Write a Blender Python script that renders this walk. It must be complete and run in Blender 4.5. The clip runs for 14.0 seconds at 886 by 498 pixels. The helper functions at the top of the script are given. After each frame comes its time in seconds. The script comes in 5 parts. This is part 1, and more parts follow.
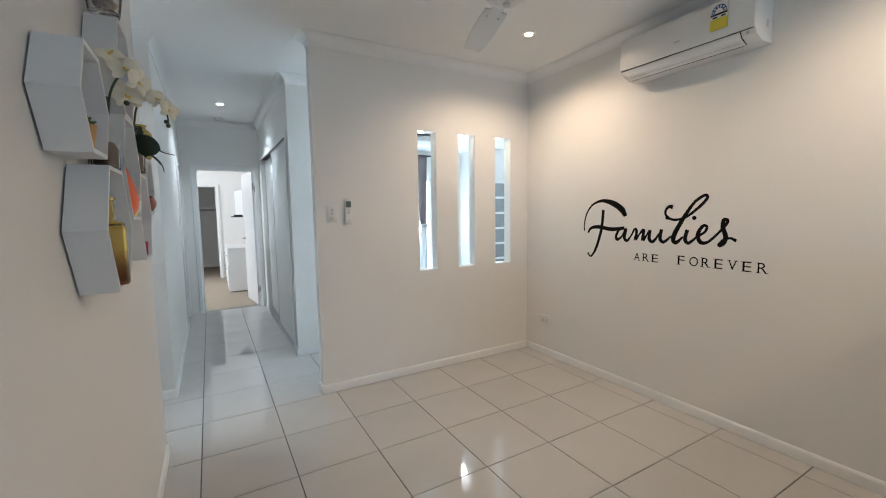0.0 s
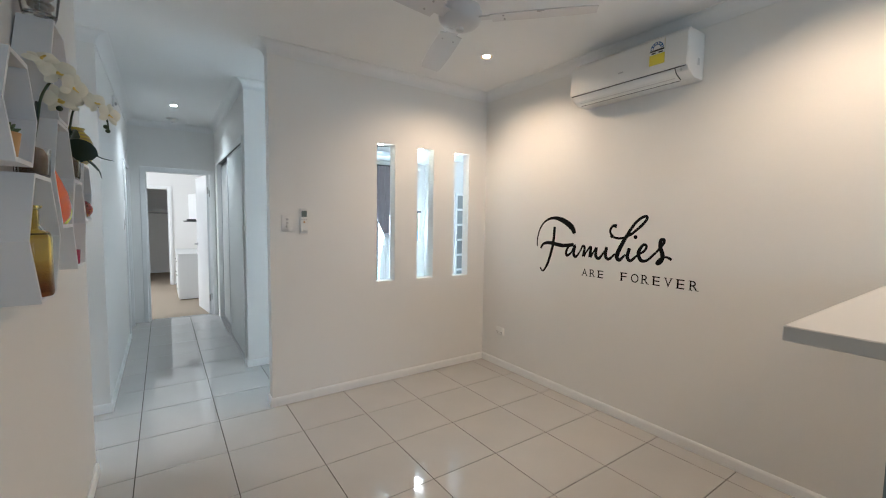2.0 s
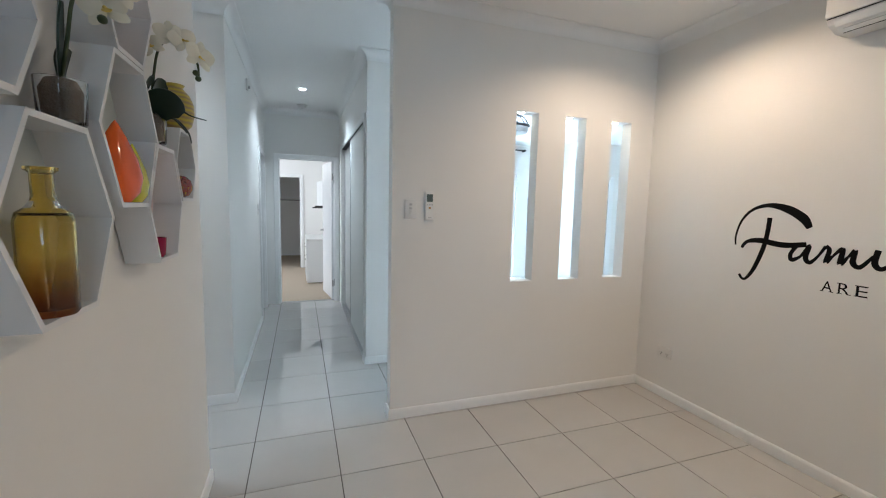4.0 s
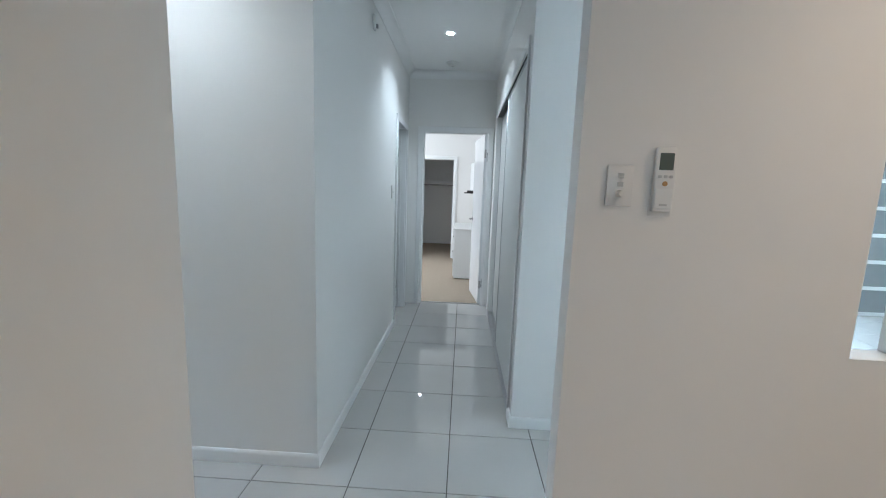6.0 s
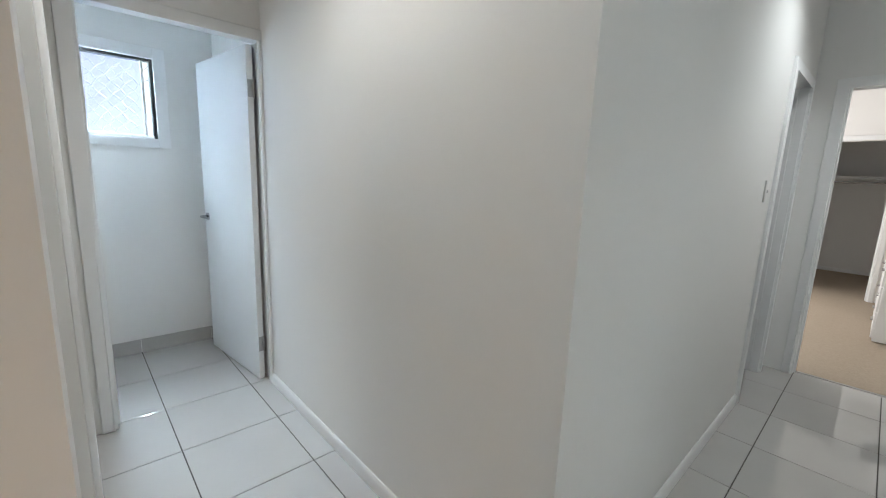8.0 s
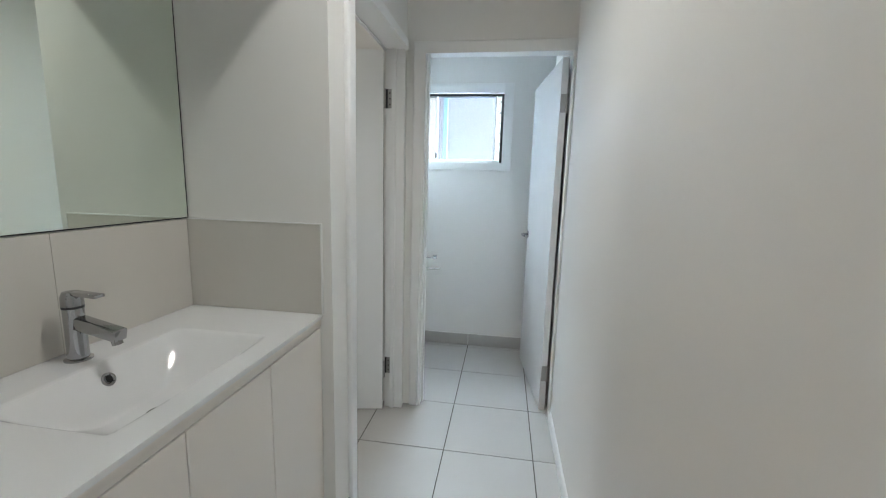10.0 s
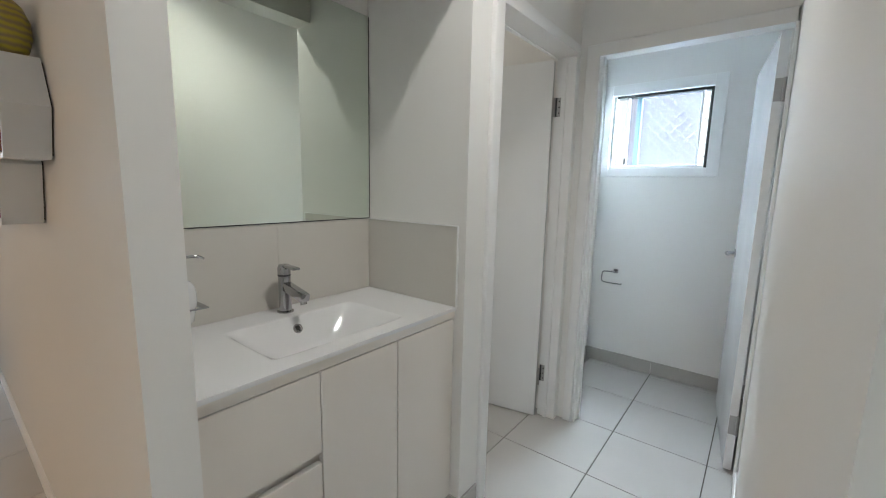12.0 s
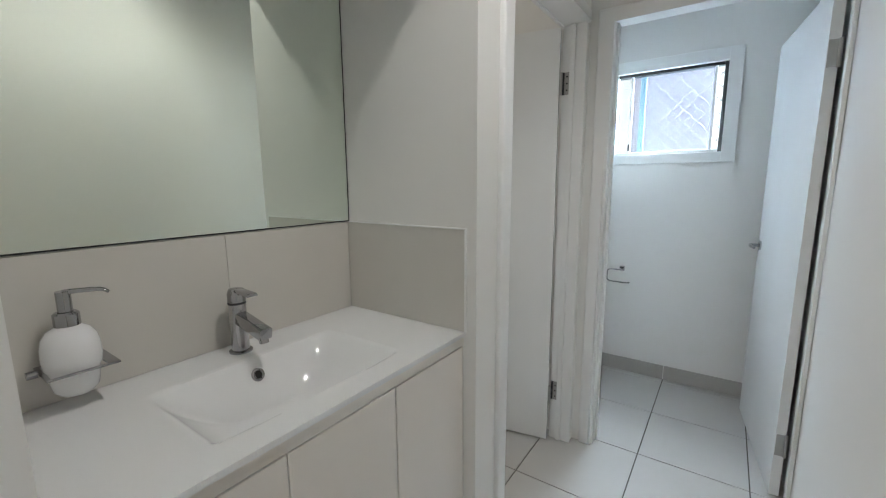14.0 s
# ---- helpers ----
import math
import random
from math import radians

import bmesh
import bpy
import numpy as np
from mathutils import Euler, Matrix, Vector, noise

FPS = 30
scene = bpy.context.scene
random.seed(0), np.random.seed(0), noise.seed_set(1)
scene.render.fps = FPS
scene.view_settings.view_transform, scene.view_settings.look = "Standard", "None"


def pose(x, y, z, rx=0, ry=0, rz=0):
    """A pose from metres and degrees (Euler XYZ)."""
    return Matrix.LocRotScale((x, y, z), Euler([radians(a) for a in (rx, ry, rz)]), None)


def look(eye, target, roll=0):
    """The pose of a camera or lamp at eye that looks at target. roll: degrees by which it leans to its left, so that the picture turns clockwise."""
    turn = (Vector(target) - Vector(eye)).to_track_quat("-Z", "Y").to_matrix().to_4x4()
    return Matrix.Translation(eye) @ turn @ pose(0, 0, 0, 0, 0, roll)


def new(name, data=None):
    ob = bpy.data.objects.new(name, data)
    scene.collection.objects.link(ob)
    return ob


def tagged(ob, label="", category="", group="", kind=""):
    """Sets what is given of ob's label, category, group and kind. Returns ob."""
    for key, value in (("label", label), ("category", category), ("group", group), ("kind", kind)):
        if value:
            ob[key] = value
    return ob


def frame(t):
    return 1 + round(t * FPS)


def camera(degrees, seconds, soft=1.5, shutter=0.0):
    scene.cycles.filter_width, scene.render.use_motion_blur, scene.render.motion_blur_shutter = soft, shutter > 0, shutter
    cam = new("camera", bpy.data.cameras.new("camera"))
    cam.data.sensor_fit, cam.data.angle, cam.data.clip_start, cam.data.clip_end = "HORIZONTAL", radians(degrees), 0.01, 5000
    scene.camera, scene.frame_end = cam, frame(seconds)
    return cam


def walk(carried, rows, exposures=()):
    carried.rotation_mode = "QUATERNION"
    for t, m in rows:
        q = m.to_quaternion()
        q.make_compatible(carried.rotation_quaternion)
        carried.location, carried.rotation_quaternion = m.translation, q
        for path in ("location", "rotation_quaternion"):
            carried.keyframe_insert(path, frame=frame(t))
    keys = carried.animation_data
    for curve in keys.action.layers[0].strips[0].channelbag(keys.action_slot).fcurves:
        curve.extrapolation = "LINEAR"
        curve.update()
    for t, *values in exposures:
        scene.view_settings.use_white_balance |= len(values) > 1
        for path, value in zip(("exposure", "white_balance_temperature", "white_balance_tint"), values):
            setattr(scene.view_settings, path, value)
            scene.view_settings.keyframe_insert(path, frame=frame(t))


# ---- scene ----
cam = camera(95.0, 14.0, soft=1.1)
PATH = [
    (0, (0.468, 1.975, 1.402), (1.457, 3.702, 1.212), -0.9),
    (0.5, (0.444, 1.992, 1.405), (1.612, 3.606, 1.23), -0.4),
    (1, (0.446, 1.989, 1.407), (1.683, 3.553, 1.246), -0.0),
    (1.5, (0.459, 1.97, 1.414), (1.672, 3.553, 1.265), 0.4),
    (2, (0.511, 1.902, 1.428), (1.645, 3.543, 1.285), 0.8),
    (2.5, (0.574, 1.857, 1.419), (1.606, 3.564, 1.274), 1.1),
    (3, (0.576, 1.958, 1.401), (1.504, 3.723, 1.248), 1.2),
    (3.2, (0.568, 2.057, 1.403), (1.451, 3.844, 1.245), 1.3),
    (5.3, (0.762, 3.393, 1.384), (0.991, 5.362, 1.122), 1.6),
    (5.5, (0.778, 3.505, 1.361), (0.939, 5.481, 1.098), 1.9),
    (6, (0.821, 3.835, 1.353), (0.732, 5.813, 1.071), 2.0),
    (6.5, (0.786, 4.144, 1.339), (0.391, 6.081, 1.034), 2.3),
    (7, (0.771, 4.412, 1.324), (0.01, 6.234, 1.005), 2.4),
    (7.5, (0.748, 4.613, 1.34), (-0.369, 6.238, 1.012), 2.4),
    (8, (0.635, 4.755, 1.343), (-0.812, 6.092, 0.992), 2.2),
    (8.1, (0.595, 4.788, 1.344), (-0.916, 6.047, 0.996), 2.1),
    (8.5, (0.512, 4.887, 1.35), (-1.204, 5.852, 0.998), 1.6),
    (9, (0.463, 5.015, 1.345), (-1.433, 5.544, 0.989), 1.4),
    (9.2, (0.458, 5.082, 1.35), (-1.478, 5.443, 0.999), 1.5),
    (11.3, (0.362, 5.509, 1.361), (-1.322, 4.471, 1.067), 1.5),
    (11.5, (0.369, 5.541, 1.359), (-1.273, 4.439, 1.061), 1.5),
    (12, (0.38, 5.581, 1.355), (-1.178, 4.363, 1.057), 1.2),
    (12.5, (0.389, 5.582, 1.354), (-1.144, 4.333, 1.052), 0.8),
    (13, (0.369, 5.506, 1.342), (-1.188, 4.288, 1.033), 0.4),
    (13.5, (0.287, 5.379, 1.348), (-1.309, 4.215, 1.035), -0.0),
    (14, (0.153, 5.309, 1.342), (-1.467, 4.179, 1.027), -0.4),
]
walk(cam, [(t, look(eye, target, roll)) for t, eye, target, roll in PATH], [(0, 0.12, 5600, 8), (3.2, 0.12, 5550, 8), (5.4, 0.0, 5350, 7), (6.5, 0.06, 5550, 7), (7.0, 0.08, 5900, 9), (8.2, -0.06, 6250, 12), (9.2, -0.12, 6250, 10), (11.3, -0.07, 6420, 12), (13.0, -0.09, 6400, 12), (14, -0.18, 6380, 12)])

# ---- plan, in metres ----
CEIL = 2.67
SHELF_X, SHELF_IN, SHELF_END = 0.172, 0.085, 4.735      # wall that carries the shelves
SLOT_Y0, SLOT_Y1, SLOT_X = 5.07, 5.165, 1.157         # wall with three slots
FAM_X = 3.212                                          # wall with the lettering
HALL_L, COR_Y, HALL_END = 0.164, 5.62, 8.6
CLOSET_X, NIB_Y = 1.15, 6.06
TOILET_X, DOOR_B_X, DOOR_A_Y = -2.87, -1.865, 4.73
MIRROR_Y, SIDE_X = 4.2, -0.845
BED_END, BED_R = 12.0, 1.3
LIV_END, LIV_R = 9.9, 6.6
TILE, TX, TY = 0.453, 0.347, 5.498

# ---- world and lights ----
world = bpy.data.worlds.new("sky")
scene.world = world
world.use_nodes = True
wn = world.node_tree
sky = wn.nodes.new("ShaderNodeTexSky")
sky.sky_type = "NISHITA"
sky.sun_disc = False
sky.sun_elevation, sky.sun_rotation = radians(52), radians(85)
wn.links.new(sky.outputs[0], wn.nodes["Background"].inputs[0])
wn.nodes["Background"].inputs[1].default_value = 0.07

sun = new("sun", bpy.data.lights.new("sun", "SUN"))
sun.data.energy, sun.data.angle, sun.data.color = 4.6, radians(0.5), (1.0, 0.95, 0.87)
sun.matrix_world = look((7, 0, 9), (0, 0.6, 0))

WARM, NEUTRAL, DAY = (1.0, 0.695, 0.435), (0.95, 1.0, 0.98), (0.72, 0.88, 1.0)


def spot(x, y, z, watts, colour, cone=155, blend=0.75, size=0.022):
    lamp = new("spot", bpy.data.lights.new("spot", "SPOT"))
    lamp.data.energy, lamp.data.color = watts, colour
    lamp.data.spot_size, lamp.data.spot_blend, lamp.data.shadow_soft_size = radians(cone), blend, size
    lamp.matrix_world = pose(x, y, z)
    return lamp


def window_light(m, sx, sy, watts, colour):
    lamp = new("window_light", bpy.data.lights.new("window_light", "AREA"))
    lamp.data.shape, lamp.data.size, lamp.data.size_y = "RECTANGLE", sx, sy
    lamp.data.energy, lamp.data.color = watts, colour
    lamp.matrix_world = m
    return lamp


ROOM_LAMPS = [(2.572, 4.34), (2.572, 2.35), (1.35, 0.9)]
for x, y in ROOM_LAMPS:
    spot(x, y, CEIL - 0.03, 45, WARM)
HALL_LAMPS = [(0.655, 7.47), (-0.55, 5.175)]
for (x, y), watts, cone in zip(HALL_LAMPS, (42, 37), (134, 132)):
    spot(x, y, CEIL - 0.03, watts, NEUTRAL if y > 6 else (1.0, 0.985, 0.92), cone, 0.85, 0.042)
window_light(look((-3.62, 4.93, 2.72), (-2.3, 4.97, 1.35)), 0.9, 0.7, 250, DAY)
window_light(look((-3.42, 5.85, 1.95), (-2.5, 4.85, 1.6)), 0.8, 0.9, 880, (0.66, 0.86, 1.0))
window_light(look((3.6, 10.25, 1.1), (3.6, 5, 1.0)), 2.6, 2.1, 260, (0.79, 0.93, 1.0))
pendant_lamp = new("pendant_lamp", bpy.data.lights.new("pendant_lamp", "POINT"))
pendant_lamp.data.energy, pendant_lamp.data.color, pendant_lamp.data.shadow_soft_size = 14, (1.0, 0.97, 0.92), 0.08
pendant_lamp.matrix_world = pose(3.38, 6.65, CEIL - 0.34)
window_light(look((-2.42, 10.4, 1.5), (1, 10.4, 1.3)), 1.8, 1.3, 85, (1.0, 0.97, 0.93))
window_light(look((1.7, -2.04, 1.6), (1.7, 2, 1.5)), 1.6, 1.0, 30, DAY)
# added warm lamp that lifts the dim bathroom; no window is known there
window_light(look((-1.4, 3.12, 1.65), (-1.4, 4.6, 1.3)), 0.6, 0.8, 7, (1.0, 0.94, 0.84))

# ---- materials ----


def material(name, colour, rough=0.5, metal=0.0, vary=0.06, scale=6.0, bump=0.0, bump_scale=120.0, spread=0.08, specular=0.5, random_tint=0.0):
    m = bpy.data.materials.new(name)
    m.use_nodes = True
    nt = m.node_tree
    b = nt.nodes["Principled BSDF"]
    b.inputs["Metallic"].default_value = metal
    b.inputs["Specular IOR Level"].default_value = specular
    tc = nt.nodes.new("ShaderNodeTexCoord")
    big = nt.nodes.new("ShaderNodeTexNoise")
    big.inputs["Scale"].default_value, big.inputs["Detail"].default_value = scale, 6
    nt.links.new(tc.outputs["Object"], big.inputs["Vector"])
    ramp = nt.nodes.new("ShaderNodeMapRange")
    ramp.inputs["To Min"].default_value, ramp.inputs["To Max"].default_value = 1 - vary, 1 + vary
    nt.links.new(big.outputs["Fac"], ramp.inputs["Value"])
    value = ramp.outputs["Result"]
    if random_tint:
        info = nt.nodes.new("ShaderNodeObjectInfo")
        rr = nt.nodes.new("ShaderNodeMapRange")
        rr.inputs["To Min"].default_value, rr.inputs["To Max"].default_value = 1 - random_tint, 1 + random_tint
        nt.links.new(info.outputs["Random"], rr.inputs["Value"])
        mul = nt.nodes.new("ShaderNodeMath")
        mul.operation = "MULTIPLY"
        nt.links.new(value, mul.inputs[0])
        nt.links.new(rr.outputs["Result"], mul.inputs[1])
        value = mul.outputs[0]
    mix = nt.nodes.new("ShaderNodeVectorMath")
    mix.operation = "SCALE"
    mix.inputs[0].default_value = colour[:3]
    nt.links.new(value, mix.inputs["Scale"])
    nt.links.new(mix.outputs["Vector"], b.inputs["Base Color"])
    rg = nt.nodes.new("ShaderNodeMapRange")
    rg.inputs["To Min"].default_value, rg.inputs["To Max"].default_value = max(rough - spread, 0.01), min(rough + spread, 1)
    fine = nt.nodes.new("ShaderNodeTexNoise")
    fine.inputs["Scale"].default_value, fine.inputs["Detail"].default_value = bump_scale, 3
    nt.links.new(tc.outputs["Object"], fine.inputs["Vector"])
    nt.links.new(big.outputs["Fac"], rg.inputs["Value"])
    nt.links.new(rg.outputs["Result"], b.inputs["Roughness"])
    if bump:
        bp = nt.nodes.new("ShaderNodeBump")
        bp.inputs["Strength"].default_value, bp.inputs["Distance"].default_value = bump, 0.002
        nt.links.new(fine.outputs["Fac"], bp.inputs["Height"])
        nt.links.new(bp.outputs["Normal"], b.inputs["Normal"])
    return m


def glass_material(name, colour, rough=0.0, ior=1.45):
    m = bpy.data.materials.new(name)
    m.use_nodes = True
    b = m.node_tree.nodes["Principled BSDF"]
    b.inputs["Base Color"].default_value = (*colour, 1)
    b.inputs["Transmission Weight"].default_value = 1
    b.inputs["Roughness"].default_value, b.inputs["IOR"].default_value = rough, ior
    return m


def glow_material(name, colour, strength):
    m = bpy.data.materials.new(name)
    m.use_nodes = True
    b = m.node_tree.nodes["Principled BSDF"]
    b.inputs["Emission Color"].default_value, b.inputs["Emission Strength"].default_value = (*colour, 1), strength
    return m


def gradient_glass(name, low, high, z0, z1):
    """Coloured glass, darker towards its thick base."""
    m = glass_material(name, high, 0.02)
    nt = m.node_tree
    tc = nt.nodes.new("ShaderNodeTexCoord")
    sep = nt.nodes.new("ShaderNodeSeparateXYZ")
    nt.links.new(tc.outputs["Object"], sep.inputs[0])
    ramp = nt.nodes.new("ShaderNodeMapRange")
    ramp.inputs["From Min"].default_value, ramp.inputs["From Max"].default_value = z0, z1
    nt.links.new(sep.outputs["Z"], ramp.inputs["Value"])
    mix = nt.nodes.new("ShaderNodeMix")
    mix.data_type = "RGBA"
    mix.inputs["A"].default_value, mix.inputs["B"].default_value = (*low, 1), (*high, 1)
    nt.links.new(ramp.outputs["Result"], mix.inputs["Factor"])
    nt.links.new(mix.outputs["Result"], nt.nodes["Principled BSDF"].inputs["Base Color"])
    return m


def banded(name, colour_a, colour_b, scale, rough=0.3):
    """Thin uneven horizontal bands."""
    m = material(name, colour_a, rough)
    nt = m.node_tree
    tc = nt.nodes.new("ShaderNodeTexCoord")
    wave = nt.nodes.new("ShaderNodeTexWave")
    wave.wave_type, wave.bands_direction = "BANDS", "Z"
    wave.inputs["Scale"].default_value, wave.inputs["Distortion"].default_value = scale, 2.2
    wave.inputs["Detail"].default_value, wave.inputs["Detail Scale"].default_value = 3, 2.0
    nt.links.new(tc.outputs["Object"], wave.inputs["Vector"])
    mix = nt.nodes.new("ShaderNodeMix")
    mix.data_type = "RGBA"
    mix.inputs["A"].default_value, mix.inputs["B"].default_value = (*colour_a, 1), (*colour_b, 1)
    nt.links.new(wave.outputs["Fac"], mix.inputs["Factor"])
    nt.links.new(mix.outputs["Result"], nt.nodes["Principled BSDF"].inputs["Base Color"])
    return m


def mosaic(name, colours, scale):
    """Small glass pieces in pale grout."""
    m = material(name, colours[0], 0.25)
    nt = m.node_tree
    tc = nt.nodes.new("ShaderNodeTexCoord")
    cell = nt.nodes.new("ShaderNodeTexVoronoi")
    cell.inputs["Scale"].default_value = scale
    edge = nt.nodes.new("ShaderNodeTexVoronoi")
    edge.feature = "DISTANCE_TO_EDGE"
    edge.inputs["Scale"].default_value = scale
    nt.links.new(tc.outputs["Object"], cell.inputs["Vector"])
    nt.links.new(tc.outputs["Object"], edge.inputs["Vector"])
    sep = nt.nodes.new("ShaderNodeSeparateColor")
    nt.links.new(cell.outputs["Color"], sep.inputs[0])
    ramp = nt.nodes.new("ShaderNodeValToRGB")
    ramp.color_ramp.interpolation = "CONSTANT"
    for i, c in enumerate(colours):
        e = ramp.color_ramp.elements[i] if i < 2 else ramp.color_ramp.elements.new(i / len(colours))
        e.position, e.color = i / len(colours), (*c, 1)
    nt.links.new(sep.outputs[0], ramp.inputs["Fac"])
    less = nt.nodes.new("ShaderNodeMath")
    less.operation = "LESS_THAN"
    less.inputs[1].default_value = 0.05
    nt.links.new(edge.outputs["Distance"], less.inputs[0])
    mix = nt.nodes.new("ShaderNodeMix")
    mix.data_type = "RGBA"
    mix.inputs["B"].default_value = (0.26, 0.16, 0.12, 1)
    nt.links.new(less.outputs[0], mix.inputs["Factor"])
    nt.links.new(ramp.outputs["Color"], mix.inputs["A"])
    nt.links.new(mix.outputs["Result"], nt.nodes["Principled BSDF"].inputs["Base Color"])
    return m


M_WALL = material("wall_paint", (0.80, 0.79, 0.765), 0.55, vary=0.012, scale=1.3, bump=0.05, bump_scale=260, spread=0.03, specular=0.32)
M_PANEL = material("blue_grey_panel", (0.17, 0.22, 0.24), 0.4, vary=0.03, scale=3)
M_CEIL = material("ceiling_paint", (0.82, 0.82, 0.81), 0.85, vary=0.012, scale=1.1, bump=0.08, bump_scale=220, specular=0.2)
M_TRIM = material("gloss_trim", (0.82, 0.82, 0.81), 0.4, vary=0.01, scale=3)
M_DOOR = material("door_enamel", (0.80, 0.81, 0.81), 0.2, vary=0.012, scale=2, bump=0.05, bump_scale=150)
M_TILE = material("polished_tile", (0.51, 0.498, 0.474), 0.03, vary=0.05, scale=3.5, bump=0.008, bump_scale=14, spread=0.015, specular=0.75, random_tint=0.025)
M_GROUT = material("grey_grout", (0.085, 0.076, 0.066), 0.9, vary=0.2, scale=9, bump=0.3, bump_scale=400)
M_SKIRT_TILE = material("grey_skirting_tile", (0.42, 0.40, 0.375), 0.35, vary=0.05, scale=8, bump=0.03)
M_SPLASH = material("cream_splashback_tile", (0.62, 0.595, 0.55), 0.34, vary=0.02, scale=4, spread=0.02)
M_CARPET = material("beige_carpet", (0.38, 0.315, 0.245), 0.95, vary=0.16, scale=60, bump=1.0, bump_scale=700, specular=0.1)
M_CHROME = material("chrome", (0.44, 0.44, 0.45), 0.09, 1.0, vary=0.03, spread=0.03)
M_STEEL = material("satin_steel", (0.42, 0.41, 0.40), 0.32, 1.0, vary=0.08, scale=40)
M_ALU = material("silver_aluminium", (0.45, 0.46, 0.47), 0.35, 1.0, vary=0.05, scale=20)
M_DARK_ALU = material("dark_track", (0.06, 0.062, 0.065), 0.4, 0.6, vary=0.1)
M_CLOSET = material("closet_panel", (0.70, 0.715, 0.70), 0.45, vary=0.012, scale=2)
M_WHITE = material("white_laminate", (0.80, 0.80, 0.79), 0.35, vary=0.015, scale=4)
M_BENCH = material("bench_laminate", (0.60, 0.60, 0.585), 0.3, vary=0.02, scale=5)
M_SHELF_WHITE = material("shelf_white", (0.74, 0.745, 0.75), 0.4, vary=0.02, scale=14, bump=0.05)
M_PLASTIC = material("white_plastic", (0.76, 0.75, 0.725), 0.33, vary=0.012, scale=8)
M_FAN = material("fan_enamel", (0.60, 0.585, 0.58), 0.3, vary=0.015, scale=8)
M_PLASTIC_GREY = material("grey_plastic", (0.52, 0.52, 0.51), 0.4, vary=0.02)
M_BLACK = material("black", (0.012, 0.012, 0.012), 0.55, vary=0.2, scale=30)
M_CERAMIC = material("white_ceramic", (0.80, 0.80, 0.805), 0.03, vary=0.008, scale=3, spread=0.01, specular=0.9)
M_CREAM = material("cream_cabinet", (0.74, 0.695, 0.64), 0.3, vary=0.01, scale=3, spread=0.015)
M_MIRROR = material("mirror_silver", (0.83, 0.90, 0.82), 0.01, 1.0, vary=0.0, spread=0.0)
M_GLASS = glass_material("clear_glass", (0.97, 0.985, 0.98))
M_FROST = glass_material("obscure_glass", (0.55, 0.56, 0.67), 0.1)
M_FROST_PALE = glass_material("pale_obscure_glass", (0.86, 0.87, 0.90), 0.16)
M_AMBER = gradient_glass("amber_glass", (0.34, 0.06, 0.006), (0.93, 0.78, 0.32), 0.0, 0.1)
M_LED = glow_material("led_diffuser", (1.0, 0.84, 0.58), 22)
M_LED_COOL = glow_material("led_diffuser_cool", (1.0, 0.98, 0.95), 60)
M_GOLD = material("gold_reflector", (0.80, 0.52, 0.20), 0.25, 1.0, vary=0.05)
M_SHADE = glow_material("lit_glass_shade", (1.0, 0.93, 0.82), 1.6)
M_YELLOW = banded("yellow_glaze", (0.52, 0.42, 0.05), (0.33, 0.25, 0.11), 20)
M_MOSAIC = mosaic("red_mosaic", [(0.24, 0.025, 0.025), (0.32, 0.07, 0.055), (0.42, 0.23, 0.02), (0.11, 0.02, 0.025), (0.27, 0.05, 0.07)], 105)
M_ORANGE = material("orange_glass", (0.80, 0.12, 0.012), 0.12, vary=0.08, scale=12)
M_LIME = material("lime_glass", (0.62, 0.58, 0.03), 0.12, vary=0.1, scale=12)
M_RED = material("crimson_glass", (0.30, 0.008, 0.05), 0.12, vary=0.1)
M_PETAL = material("cream_petal", (0.80, 0.76, 0.62), 0.6, vary=0.05, scale=30)
M_LIP = material("yellow_lip", (0.75, 0.55, 0.12), 0.6, vary=0.1, scale=40)
M_LEAF = material("dark_leaf", (0.014, 0.03, 0.016), 0.35, vary=0.3, scale=14)
M_STEM = material("green_stem", (0.04, 0.06, 0.02), 0.5, vary=0.2, scale=30)
M_SUCC = material("succulent_green", (0.10, 0.15, 0.06), 0.55, vary=0.25, scale=40)
M_MOSS = material("brown_moss", (0.13, 0.085, 0.05), 0.95, vary=0.5, scale=70, bump=1, bump_scale=300)
M_TERRA = material("ochre_pot", (0.48, 0.27, 0.10), 0.55, vary=0.1, scale=20)
M_PEBBLE = material("pebble", (0.36, 0.29, 0.23), 0.6, vary=0.35, scale=25, random_tint=0.3)
M_CURTAIN = material("grey_satin_curtain", (0.30, 0.26, 0.265), 0.42, vary=0.1, scale=20, bump=0.1)
M_SHEER = material("white_sheer", (0.80, 0.80, 0.80), 0.8, vary=0.03)
M_GREY_PANE = material("grey_frosted_pane", (0.24, 0.25, 0.25), 0.35, vary=0.06, scale=10)
M_DECAL = material("black_vinyl", (0.004, 0.004, 0.004), 0.6, vary=0.1, scale=30, specular=0.12)
M_LABEL_Y = material("yellow_label", (0.72, 0.60, 0.05), 0.5, vary=0.03)
M_LABEL_B = material("blue_label", (0.015, 0.09, 0.26), 0.5, vary=0.05)
M_LABEL_W = material("white_label", (0.78, 0.78, 0.76), 0.5, vary=0.02)
M_LCD = material("grey_lcd", (0.10, 0.12, 0.10), 0.25, vary=0.05)
M_GRASS = material("lawn", (0.07, 0.12, 0.03), 0.9, vary=0.35, scale=3, bump=1, bump_scale=90)
# screen wire with the veil of bright obscure glass put into its colour
M_WIRE_HAZED = material("hazed_wire", (0.50, 0.52, 0.60), 0.35, vary=0.02)
M_SCREEN = material("teal_powder_coat", (0.50, 0.76, 0.74), 0.4, vary=0.04)
M_FENCE = material("blue_fence", (0.36, 0.56, 0.82), 0.6, vary=0.1)
